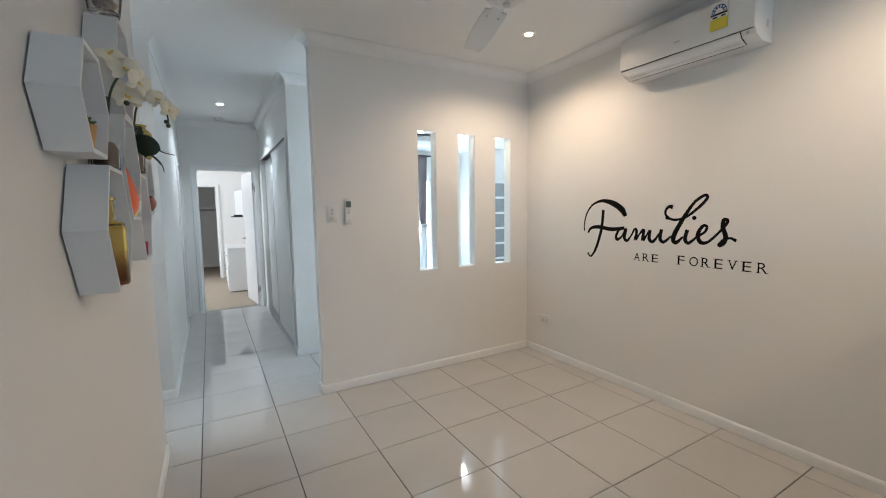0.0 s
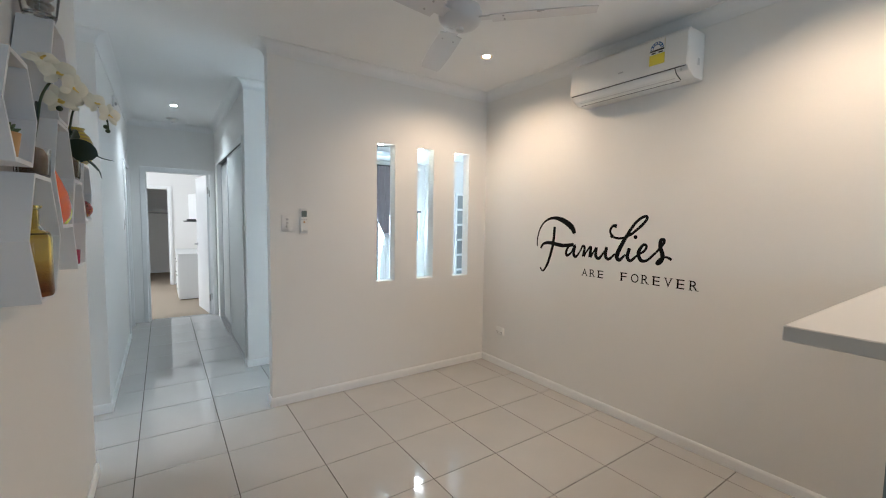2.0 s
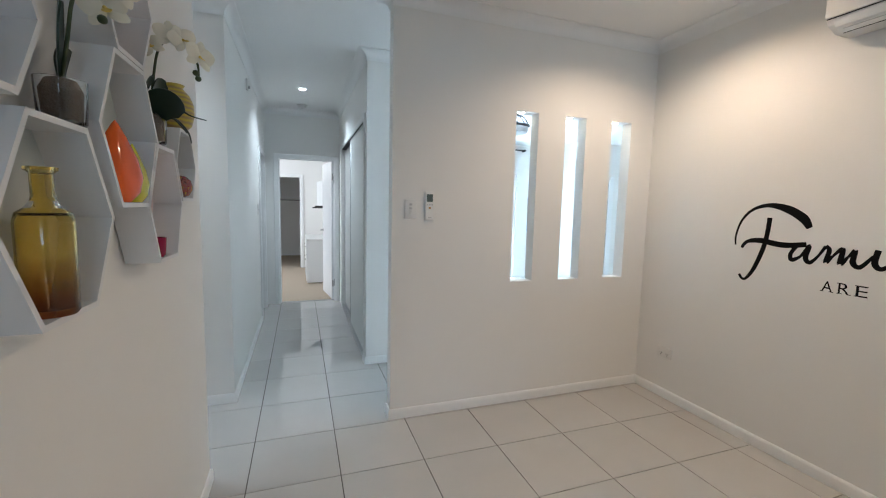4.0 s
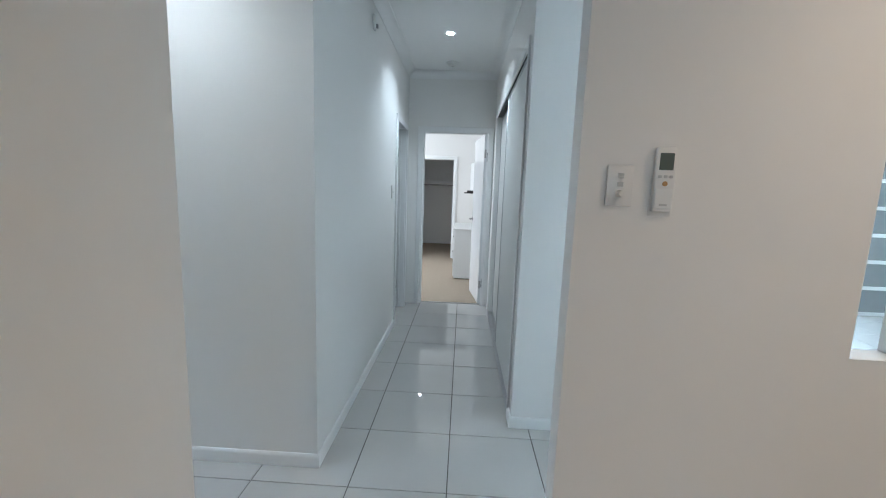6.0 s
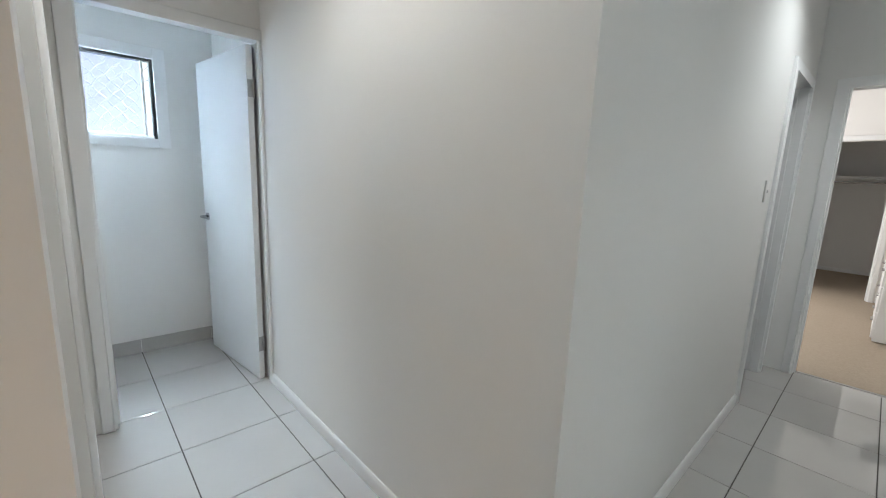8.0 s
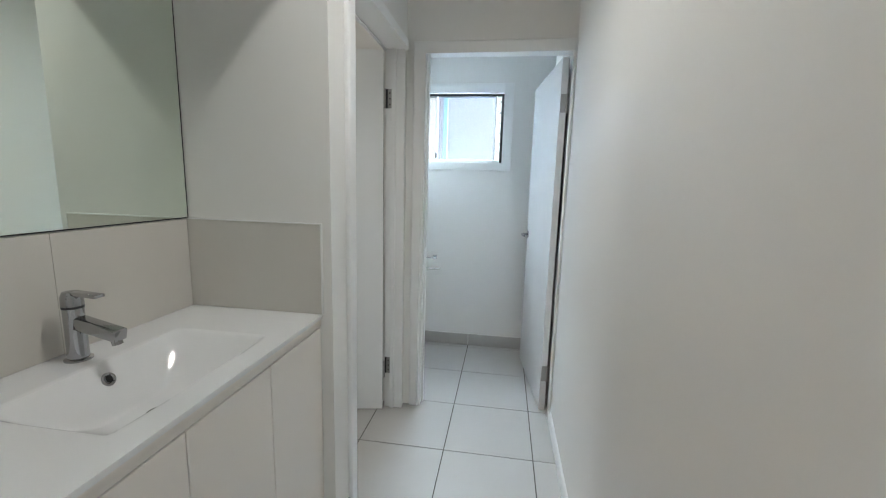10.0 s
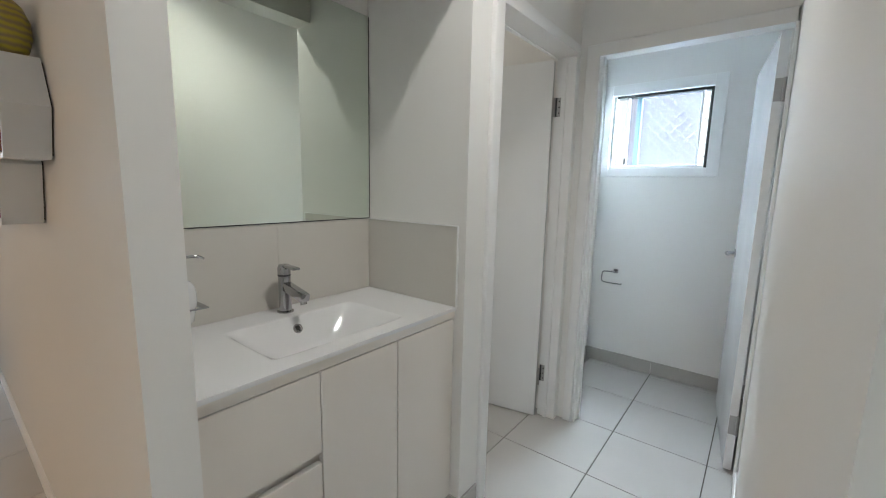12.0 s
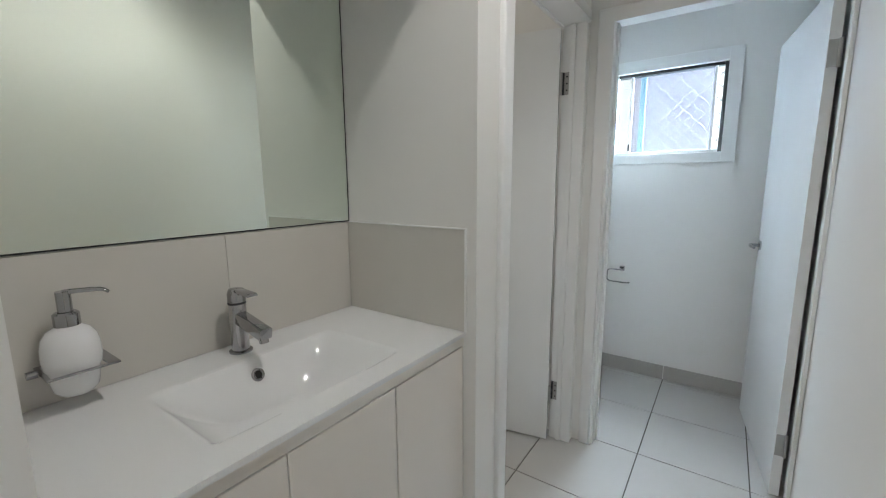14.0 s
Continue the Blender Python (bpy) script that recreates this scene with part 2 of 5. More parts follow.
M_SHRUB = material("shrub_leaf", (0.20, 0.26, 0.05), 0.5, vary=0.4, scale=6)
M_RENDER = material("cream_render", (0.55, 0.53, 0.50), 0.9, vary=0.05, scale=3, bump=0.3, bump_scale=150)
M_SHELL = {
    "lilac": material("shelf_back_lilac", (0.46, 0.45, 0.48), 0.5, vary=0.03),
    "sage": material("shelf_back_sage", (0.50, 0.53, 0.51), 0.5, vary=0.03),
    "pink": material("shelf_back_pink", (0.72, 0.56, 0.53), 0.5, vary=0.03),
    "slate": material("shelf_back_slate", (0.17, 0.17, 0.17), 0.5, vary=0.05),
}

# ---- building helpers ----


def add_box(bm, x0, x1, y0, y1, z0, z1, bevel=0.0, seg=1):
    r = bmesh.ops.create_cube(bm, size=1)
    bmesh.ops.scale(bm, vec=(abs(x1 - x0), abs(y1 - y0), abs(z1 - z0)), verts=r["verts"])
    bmesh.ops.translate(bm, vec=((x0 + x1) / 2, (y0 + y1) / 2, (z0 + z1) / 2), verts=r["verts"])
    if bevel:
        edges = list({e for v in r["verts"] for e in v.link_edges})
        bmesh.ops.bevel(bm, geom=edges, offset=bevel, segments=seg, profile=0.5, affect="EDGES")
    return bm


def box(x0, x1, y0, y1, z0, z1, bevel=0.0, seg=1):
    return add_box(bmesh.new(), x0, x1, y0, y1, z0, z1, bevel, seg)


def add_rod(bm, a, b, r0, r1=None, n=12):
    a, b = Vector(a), Vector(b)
    m = Matrix.Translation((a + b) / 2) @ (b - a).to_track_quat("Z", "Y").to_matrix().to_4x4()
    bmesh.ops.create_cone(bm, cap_ends=True, segments=n, radius1=r0, radius2=r0 if r1 is None else r1, depth=(b - a).length, matrix=m)
    return bm


def rod(a, b, r0, r1=None, n=12):
    return add_rod(bmesh.new(), a, b, r0, r1, n)


def add_lathe(bm, profile, n=28, centre=(0, 0, 0), flat=1.0, caps=True):
    """Spin rows of (radius, height) about the z axis."""
    rings = []
    for r, z in profile:
        ring = [bm.verts.new((centre[0] + r * math.cos(2 * math.pi * i / n), centre[1] + flat * r * math.sin(2 * math.pi * i / n), centre[2] + z)) for i in range(n)]
        rings.append(ring)
    for a, b in zip(rings, rings[1:]):
        for i in range(n):
            bm.faces.new((a[i], a[(i + 1) % n], b[(i + 1) % n], b[i]))
    if caps and profile[0][0] > 1e-4:
        bm.faces.new(rings[0][::-1])
    if caps and profile[-1][0] > 1e-4:
        bm.faces.new(rings[-1])
    return bm


def lathe(profile, n=28, centre=(0, 0, 0), flat=1.0, caps=True):
    return add_lathe(bmesh.new(), profile, n, centre, flat, caps)


def add_tube(bm, points, radius, n=8):
    """A round rod along a smooth line through the points; radius may be a list."""
    pts = [Vector(p) for p in points]
    line, radii = [], []
    rs = radius if isinstance(radius, (list, tuple)) else [radius] * len(pts)
    for i in range(len(pts) - 1):
        p0, p1, p2, p3 = pts[max(i - 1, 0)], pts[i], pts[i + 1], pts[min(i + 2, len(pts) - 1)]
        for k in range(6):
            u = k / 6
            line.append(0.5 * (2 * p1 + (p2 - p0) * u + (2 * p0 - 5 * p1 + 4 * p2 - p3) * u * u + (3 * p1 - p0 - 3 * p2 + p3) * u ** 3))
            radii.append(rs[i] * (1 - u) + rs[i + 1] * u)
    line.append(pts[-1])
    radii.append(rs[-1])
    prev = None
    rings = []
    for i, p in enumerate(line):
        d = (line[min(i + 1, len(line) - 1)] - line[max(i - 1, 0)]).normalized()
        side = prev if prev else (Vector((0, 0, 1)) if abs(d.z) < 0.9 else Vector((1, 0, 0)))
        side = (side - d * side.dot(d)).normalized()
        prev = side
        up = d.cross(side)
        rings.append([bm.verts.new(p + radii[i] * (side * math.cos(2 * math.pi * j / n) + up * math.sin(2 * math.pi * j / n))) for j in range(n)])
    for a, b in zip(rings, rings[1:]):
        for j in range(n):
            bm.faces.new((a[j], a[(j + 1) % n], b[(j + 1) % n], b[j]))
    bm.faces.new(rings[0][::-1])
    bm.faces.new(rings[-1])
    return bm


def tube(points, radius, n=8):
    return add_tube(bmesh.new(), points, radius, n)


def link(name, bm, mat, smooth=False):
    bmesh.ops.recalc_face_normals(bm, faces=bm.faces[:])
    me = bpy.data.meshes.new(name)
    bm.to_mesh(me)
    bm.free()
    me.materials.append(mat)
    if smooth:
        me.shade_smooth()
        me.set_sharp_from_angle(angle=radians(38))
    return new(name, me)


def part(name, bm, mat, parent, label="", smooth=True):
    ob = link(name, bm, mat, smooth)
    ob.parent = parent
    return tagged(ob, label) if label else ob


def thing(name, label, category, m=None, group=""):
    ob = new(name)
    ob.matrix_world = m or Matrix()
    ob.empty_display_size = 0.1
    return tagged(ob, label, category, group)


def structure(name, bm, mat, label="", smooth=False):
    return tagged(link(name, bm, mat, smooth), label, kind="structure")


def sweep(profile, a, b, normal, ea=0, eb=0):
    """A moulding from a to b in plan; profile rows are (distance from the wall, height); ea, eb: +1 at an inner corner, -1 at an outer one."""
    bm = bmesh.new()
    a, b, nrm = Vector(a), Vector(b), Vector(normal)
    d = (b - a).normalized()
    rows = []
    for p, s in ((a, ea), (b, -eb)):
        rows.append([bm.verts.new((*(p + nrm * off + d * off * s), z)) for off, z in profile])
    n = len(profile)
    for i in range(n):
        bm.faces.new((rows[0][i], rows[0][(i + 1) % n], rows[1][(i + 1) % n], rows[1][i]))
    bm.faces.new(rows[0][::-1])
    bm.faces.new(rows[1])
    return bm


COVE = [(0, CEIL), (0, CEIL - 0.075)] + [(0.075 - 0.071 * math.cos(t * math.pi / 12), CEIL - 0.004 - 0.071 * (1 - math.sin(t * math.pi / 12))) for t in range(0, 7)] + [(0.075, CEIL)]
BASE = [(0, 0.001), (0.013, 0.001), (0.013, 0.05), (0.0105, 0.062), (0.005, 0.067), (0, 0.067)]


def cornice(a, b, n, ea=0, eb=0):
    return structure("cornice", sweep(COVE, a, b, n, ea, eb), M_CEIL, "white plaster cove cornice under the ceiling", True)


def baseboard(a, b, n, ea=0, eb=0):
    return structure("baseboard", sweep(BASE, a, b, n, ea, eb), M_TRIM, "white painted skirting board", True)


# ---- floor, ceiling and walls ----
floor = structure("floor", box(-3.2, 6.9, -2.2, 10.0, -0.12, -0.005), M_GROUT, "cream polished porcelain floor tiles with dark grout")
structure("ceiling", box(-3.2, 6.9, -2.2, 15.0, CEIL, CEIL + 0.12), M_CEIL, "flat white plasterboard ceiling")


def wall(name, x0, x1, y0, y1, z0=0.0, z1=CEIL, label="smooth white painted plaster wall"):
    return structure(name, box(x0, x1, y0, y1, z0, z1), M_WALL, label)


# dining room
wall("wall_shelves", SHELF_IN, SHELF_X, -2.0, SHELF_END)
wall("wall_lettering", FAM_X, FAM_X + 0.1, -2.0, SLOT_Y0)
bm = bmesh.new()
for x0, x1, z0, z1 in ((SHELF_X, 0.9, 0, CEIL), (2.5, FAM_X, 0, CEIL), (0.9, 2.5, 0, 1.1), (0.9, 2.5, 2.1, CEIL)):
    add_box(bm, x0, x1, -2.1, -2.0, z0, z1)
bmesh.ops.remove_doubles(bm, verts=bm.verts[:], dist=0.0005)
structure("wall_rear", bm, M_WALL, "plain white wall with a window opening")
SLOTS = [(2.012, 2.185), (2.41, 2.585), (2.817, 2.998)]
SLOT_Z0, SLOT_Z1 = 0.89, 2.068
bm = bmesh.new()
xs = [SLOT_X] + [v for s in SLOTS for v in s] + [LIV_R]
for i in range(0, len(xs), 2):
    add_box(bm, xs[i], xs[i + 1], SLOT_Y0, SLOT_Y1, 0, CEIL)
for a, b in SLOTS:
    add_box(bm, a, b, SLOT_Y0, SLOT_Y1, 0, SLOT_Z0)
    add_box(bm, a, b, SLOT_Y0, SLOT_Y1, SLOT_Z1, CEIL)
bmesh.ops.remove_doubles(bm, verts=bm.verts[:], dist=0.0005)
structure("wall_slots", bm, M_WALL, "white painted plaster wall with three tall slots")
structure("wall_kitchen_end", box(1.06, 1.2, 0.6, 1.965, 0, CEIL), M_PANEL, "blue-grey end panel of a tall kitchen unit")

# vanity recess and corridor
wall("wall_mirror", SIDE_X - 0.1, SHELF_IN, MIRROR_Y - 0.1, MIRROR_Y)
wall("wall_vanity_side", SIDE_X - 0.17, SIDE_X, MIRROR_Y, DOOR_A_Y)
wall("lintel_vanity", SIDE_X, SHELF_IN, 4.62, SHELF_END, 2.115, CEIL)
wall("lintel_bathroom", -1.825, SIDE_X - 0.17, 4.63, DOOR_A_Y, 2.07, CEIL)
wall("wall_bathroom_jamb", DOOR_B_X - 0.1, -1.825, 4.63, DOOR_A_Y)
wall("wall_toilet_left", TOILET_X, DOOR_B_X - 0.1, 4.46, 4.56)
wall("wall_toilet_door_left", DOOR_B_X - 0.1, DOOR_B_X, DOOR_A_Y, 4.817)
wall("lintel_toilet", DOOR_B_X - 0.1, DOOR_B_X, 4.817, COR_Y, 2.07, CEIL)
wall("wall_corridor", TOILET_X - 0.1, HALL_L, COR_Y, COR_Y + 0.11)
wall("wall_bath_left", -1.95, -1.865, 3.2, 4.63)
wall("wall_bath_right", -0.945, -0.86, 3.2, 4.1)
# end wall with an unseen opening, made up for the added bathroom lamp
for n, z0, z1 in (("sill", 0.0, 1.2), ("head", 2.1, CEIL)):
    wall("wall_bath_end_" + n, -1.95, -0.86, 3.1, 3.2, z0, z1)
wall("wall_bath_end_left", -1.95, -1.75, 3.1, 3.2, 1.2, 2.1)
wall("wall_bath_end_right", -1.05, -0.86, 3.1, 3.2, 1.2, 2.1)
WY0, WY1, WZ0, WZ1 = 4.62, 5.252, 1.525, 2.05
bm = bmesh.new()
for y0, y1, z0, z1 in ((4.56, WY0, 0, CEIL), (WY1, COR_Y, 0, CEIL), (WY0, WY1, 0, WZ0), (WY0, WY1, WZ1, CEIL)):
    add_box(bm, TOILET_X - 0.1, TOILET_X, y0, y1, z0, z1)
bmesh.ops.remove_doubles(bm, verts=bm.verts[:], dist=0.0005)
structure("wall_toilet_end", bm, M_WALL, "white painted wall with a high window")

# hall
LD0, LD1 = 7.785, 8.43
wall("wall_hall_left", HALL_L - 0.11, HALL_L, COR_Y + 0.11, LD0)
wall("lintel_hall_left", HALL_L - 0.11, HALL_L, LD0, LD1, 2.03, CEIL)
wall("wall_hall_left_end", HALL_L - 0.11, HALL_L, LD1, HALL_END)
wall("wall_side_room", -1.2, -1.1, COR_Y + 0.11, HALL_END)
BD0, BD1 = 0.325, 1.098
wall("wall_hall_end_left", -2.5, BD0, HALL_END, HALL_END + 0.1)
wall("wall_hall_end_right", BD1, BED_R, HALL_END, HALL_END + 0.1)
wall("lintel_bedroom", BD0, BD1, HALL_END, HALL_END + 0.1, 2.045, CEIL)
CD0, CD1, CDZ = 6.19, 8.36, 2.165
wall("wall_closet_nib", CLOSET_X, 1.95, NIB_Y, NIB_Y + 0.1)
wall("wall_closet_front", CLOSET_X, CLOSET_X + 0.08, NIB_Y + 0.1, CD0)
wall("lintel_closet", CLOSET_X, CLOSET_X + 0.08, CD0, CD1, CDZ, CEIL)
wall("wall_closet_far", CLOSET_X, CLOSET_X + 0.08, CD1, HALL_END)
wall("wall_closet_back", 1.85, 1.95, NIB_Y + 0.1, LIV_END)

# bedroom
wall("wall_bedroom_right", BED_R, BED_R + 0.1, HALL_END, 14.5)
RB = 0.617
wall("wall_bedroom_end_right", RB + 0.02, BED_R, BED_END, BED_END + 0.1)
wall("lintel_robe", -0.4, RB + 0.02, BED_END, BED_END + 0.1, 2.0, CEIL)
wall("wall_bedroom_end_left", -2.5, -0.4, BED_END, BED_END + 0.1)
wall("wall_robe_back", -0.5, BED_R, 14.3, 14.4)
wall("wall_robe_left", -0.5, -0.4, BED_END + 0.1, 14.3)
wall("wall_bedroom_left", -2.6, -2.5, HALL_END, BED_END)
structure("bedroom_carpet", box(-2.5, BED_R, HALL_END + 0.075, 14.3, -0.1, 0.006), M_CARPET, "beige cut pile carpet")
structure("threshold_strip", box(BD0 + 0.02, BD1 - 0.02, HALL_END + 0.06, HALL_END + 0.08, -0.01, 0.008, 0.003), M_STEEL, "thin metal strip between carpet and tiles")

# living room beyond the slots
GD0, GD1 = 2.5, 4.75
bm = bmesh.new()
for x0, x1, z0, z1 in ((1.95, GD0, 0, CEIL), (GD0, GD1, 2.1, CEIL), (GD1, 5.0, 0, CEIL), (5.0, 5.42, 0, 0.9), (5.0, 5.42, 1.65, CEIL), (5.42, 5.6, 0, CEIL)):
    add_box(bm, x0, x1, LIV_END, LIV_END + 0.12, z0, z1)
bmesh.ops.remove_doubles(bm, verts=bm.verts[:], dist=0.0005)
structure("wall_living_end", bm, M_WALL, "white painted wall with a glass door and a window")
wall("wall_living_return", 5.5, 5.6, 9.1, LIV_END)
wall("wall_entry", 5.5, LIV_R, 9.0, 9.1)
wall("wall_living_right", LIV_R, LIV_R + 0.1, SLOT_Y0, 9.1)
structure("ground", box(-60, 60, -60, 90, -0.3, -0.14), M_GRASS, "green mown lawn outside")

# mouldings
cornice((SHELF_X, -2.0), (SHELF_X, SHELF_END), (1, 0), 1, -1)
cornice((SHELF_X, SHELF_END), (SHELF_IN, SHELF_END), (0, 1), -1, 0)
cornice((SHELF_IN, SHELF_END), (DOOR_B_X, SHELF_END + 0.01), (0, 1), 0, 1)
cornice((FAM_X, -2.0), (FAM_X, SLOT_Y0), (-1, 0), 1, 1)
cornice((SLOT_X, SLOT_Y0), (FAM_X, SLOT_Y0), (0, -1), -1, 1)
cornice((SLOT_X, SLOT_Y0), (SLOT_X, SLOT_Y1), (-1, 0), -1, -1)
cornice((SLOT_X, SLOT_Y1), (LIV_R, SLOT_Y1), (0, 1), -1, 1)
cornice((DOOR_B_X, COR_Y), (HALL_L, COR_Y), (0, -1), 1, -1)
cornice((HALL_L, COR_Y), (HALL_L, HALL_END), (1, 0), -1, 1)
cornice((HALL_L, HALL_END), (CLOSET_X, HALL_END), (0, -1), 1, 1)
cornice((CLOSET_X, NIB_Y), (CLOSET_X, HALL_END), (-1, 0), -1, 1)
cornice((CLOSET_X, NIB_Y), (1.95, NIB_Y), (0, -1), -1, -1)
cornice((DOOR_B_X, DOOR_A_Y), (DOOR_B_X, COR_Y), (1, 0), 1, 1)
baseboard((SHELF_X, -2.0), (SHELF_X, SHELF_END), (1, 0), 1, -1)
baseboard((SHELF_X, SHELF_END), (SHELF_IN, SHELF_END), (0, 1), -1, 0)
baseboard((FAM_X, -2.0), (FAM_X, SLOT_Y0), (-1, 0), 1, 1)
baseboard((SLOT_X, SLOT_Y0), (FAM_X, SLOT_Y0), (0, -1), -1, 1)
baseboard((SLOT_X, SLOT_Y0), (SLOT_X, SLOT_Y1), (-1, 0), -1, -1)
baseboard((DOOR_B_X, COR_Y), (HALL_L, COR_Y), (0, -1), 0, -1)
baseboard((HALL_L, COR_Y), (HALL_L, LD0 - 0.055), (1, 0), -1, 0)
baseboard((CLOSET_X, NIB_Y), (1.95, NIB_Y), (0, -1), -1, -1)
baseboard((CLOSET_X, NIB_Y), (CLOSET_X, CD0 - 0.01), (-1, 0), -1, 0)
baseboard((RB + 0.08, BED_END), (BED_R, BED_END), (0, -1), 0, 1)
baseboard((-0.4, 14.3), (BED_R, 14.3), (0, -1), 1, 1)

# ---- doors, frames and tracks ----


def door_frame(name, axis, face, back, a, b, top, label, sides="both", skip="", plates=()):
    """Lining and architraves round an opening from a to b, in a wall whose two faces lie at face and back; axis: the one along which the wall runs."""
    out = 1 if face > back else -1
    frame_ob = thing(name, label, "door frame")
    lo, hi = min(face, back) - 0.003, max(face, back) + 0.003

    def slab(n, u0, u1, v0, v1, z0, z1, bev):
        b_ = box(u0, u1, v0, v1, z0, z1, bev, 3 if bev > 0.004 else 1) if axis == "x" else box(v0, v1, u0, u1, z0, z1, bev, 3 if bev > 0.004 else 1)
        return part(n, b_, M_TRIM, frame_ob)

    slab("jamb", a, a + 0.018, lo, hi, 0, top, 0.001)
    slab("jamb", b - 0.018, b, lo, hi, 0, top, 0.001)
    slab("head", a, b, lo, hi, top, top + 0.018, 0.001)
    mid = (lo + hi) / 2 - out * 0.005
    slab("stop", a + 0.018, a + 0.03, mid - 0.012, mid + 0.012, 0, top, 0.002)
    if sides == "both":
        slab("stop", b - 0.03, b - 0.018, mid - 0.012, mid + 0.012, 0, top, 0.002)
    faces = [(face, out)] + ([(back, -out)] if sides == "both" else [])
    for f, o in faces:
        v0, v1 = sorted((f + o * 0.001, f + o * 0.019))
        outline = [(b - 0.006, 0), (b + 0.047, 0), (b + 0.047, top + 0.05), (a - 0.047, top + 0.05), (a - 0.047, 0), (a + 0.006, 0), (a + 0.006, top - 0.004), (b - 0.006, top - 0.004)]
        if skip == "a":
            outline = outline[:3] + [(a + 0.006, top + 0.05), (a + 0.006, top - 0.004), (b - 0.006, top - 0.004)]
        bm = bmesh.new()
        back_row, front_row = [[bm.verts.new((u, v, z) if axis == "x" else (v, u, z)) for u, z in outline] for v in ((v0, v1) if o > 0 else (v1, v0))]
        n = len(outline)
        for k in range(n):
            bm.faces.new((back_row[k], back_row[(k + 1) % n], front_row[(k + 1) % n], front_row[k]))
        bm.faces.new(back_row[::-1])
        bm.faces.new(front_row)
        front_edges = [e for e in bm.edges if e.verts[0] in front_row and e.verts[1] in front_row]
        bmesh.ops.bevel(bm, geom=front_edges, offset=0.008, segments=4, profile=0.5, affect="EDGES")
        part("architrave", bm, M_TRIM, frame_ob)
    for x0, x1, y0, y1, z in plates:
        h = part("hinge", box(x0, x1, y0, y1, z - 0.05, z + 0.05, 0.0005), M_STEEL, frame_ob, "steel hinge leaf on the jamb")
        cx, cy = (x0 + x1) / 2, (y0 + y1) / 2
        part("knuckle", rod((x0, y0, z - 0.05), (x0, y0, z + 0.05), 0.0055), M_DARK_ALU, h)
        for dz in (-0.03, 0.0, 0.03):
            part("screw", rod((x0, cy, z + dz), (x1 + 0.0006, cy, z + dz), 0.004) if x1 - x0 < y1 - y0 else rod((cx, y0 - 0.0006, z + dz), (cx, y1, z + dz), 0.004), M_DARK_ALU, h)
    return frame_ob


def lever(parent, x, y, z, sx, sy):
    """A round rose with a bent lever: out along y by sy, then along x by sx."""
    h = part("handle", rod((x, y, z), (x, y + sy * 0.008, z), 0.026, n=24), M_CHROME, parent, "polished chrome lever handle")
    part("neck", rod((x, y, z), (x, y + sy * 0.045, z), 0.009), M_CHROME, h)
    part("lever", tube([(x, y + sy * 0.045, z), (x + sx * 0.05, y + sy * 0.05, z), (x + sx * 0.11, y + sy * 0.047, z)], [0.0095, 0.009, 0.007], 10), M_CHROME, h)


def hinge(parent, x, y, z, dx, dy):
    h = part("hinge", rod((x, y, z - 0.05), (x, y, z + 0.05), 0.006), M_STEEL, parent, "steel butt hinge")
    part("plate", box(x, x + dx, y, y + dy, z - 0.048, z + 0.048), M_STEEL, h)


def leaf(name, label, m, width, height, handles=(-1, 1), number="door"):
    """A flush door in its own frame: hinge at the origin, leaf along +x, thickness along +y."""
    d = thing(name, label, number, m)
    part("panel", box(0, width, 0, 0.036, 0.008, height, 0.0015), M_DOOR, d)
    for s in handles:
        lever(d, width - 0.06, 0.036 if s > 0 else 0.0, 1.0, -1, s)
    part("latch", box(width - 0.001, width + 0.0015, 0.008, 0.028, 0.94, 1.06), M_STEEL, d)
    for z in (0.245, 1.8):
        hinge(d, -0.004, 0.0, z, 0.001, 0.034)
    return d


door_frame("bedroom_door_frame", "x", HALL_END, HALL_END + 0.1, BD0, BD1, 2.027, "white painted timber frame round the bedroom doorway", plates=[(BD1 - 0.0195, BD1 - 0.0175, HALL_END + 0.04, HALL_END + 0.075, z) for z in (0.27, 1.76)])
leaf("bedroom_door", "white flush bedroom door standing wide open", pose(BD1 - 0.018, HALL_END + 0.08, 0, 0, 0, 97.5), 0.7, 2.02)
door_frame("side_room_door_frame", "y", HALL_L, HALL_L - 0.11, LD0, LD1, 2.012, "white painted timber frame in the hall wall", plates=[(0.052, 0.088, LD1 - 0.0195, LD1 - 0.0175, z) for z in (0.27, 1.76)])
leaf("side_room_door", "white flush door opened into the side room", pose(HALL_L - 0.115, LD1 - 0.02, 0, 0, 0, 186), 0.6, 2.0)
door_frame("bathroom_door_frame", "x", DOOR_A_Y, 4.63, -1.825, -1.018, 2.052, "white painted timber frame beside the vanity", skip="a", plates=[(-1.8075, -1.8055, 4.634, 4.668, z) for z in (0.27, 1.8)])
leaf("bathroom_door", "white flush bathroom door opened inwards", pose(-1.797, 4.622, 0, 0, 0, -79), 0.765, 2.035, handles=(1,))
toilet_frame = door_frame("toilet_door_frame", "y", DOOR_B_X, DOOR_B_X - 0.1, 4.817, 5.634, 2.052, "white painted timber frame round the toilet doorway", "front")
part("scribe", box(DOOR_B_X - 0.03, DOOR_B_X + 0.019, 5.604, COR_Y - 0.001, 0, 2.098, 0.004, 2), M_TRIM, toilet_frame)
leaf("toilet_door", "white flush toilet door standing open", pose(-1.94, 5.596, 0, 0, 0, 186.6), 0.768, 2.035)

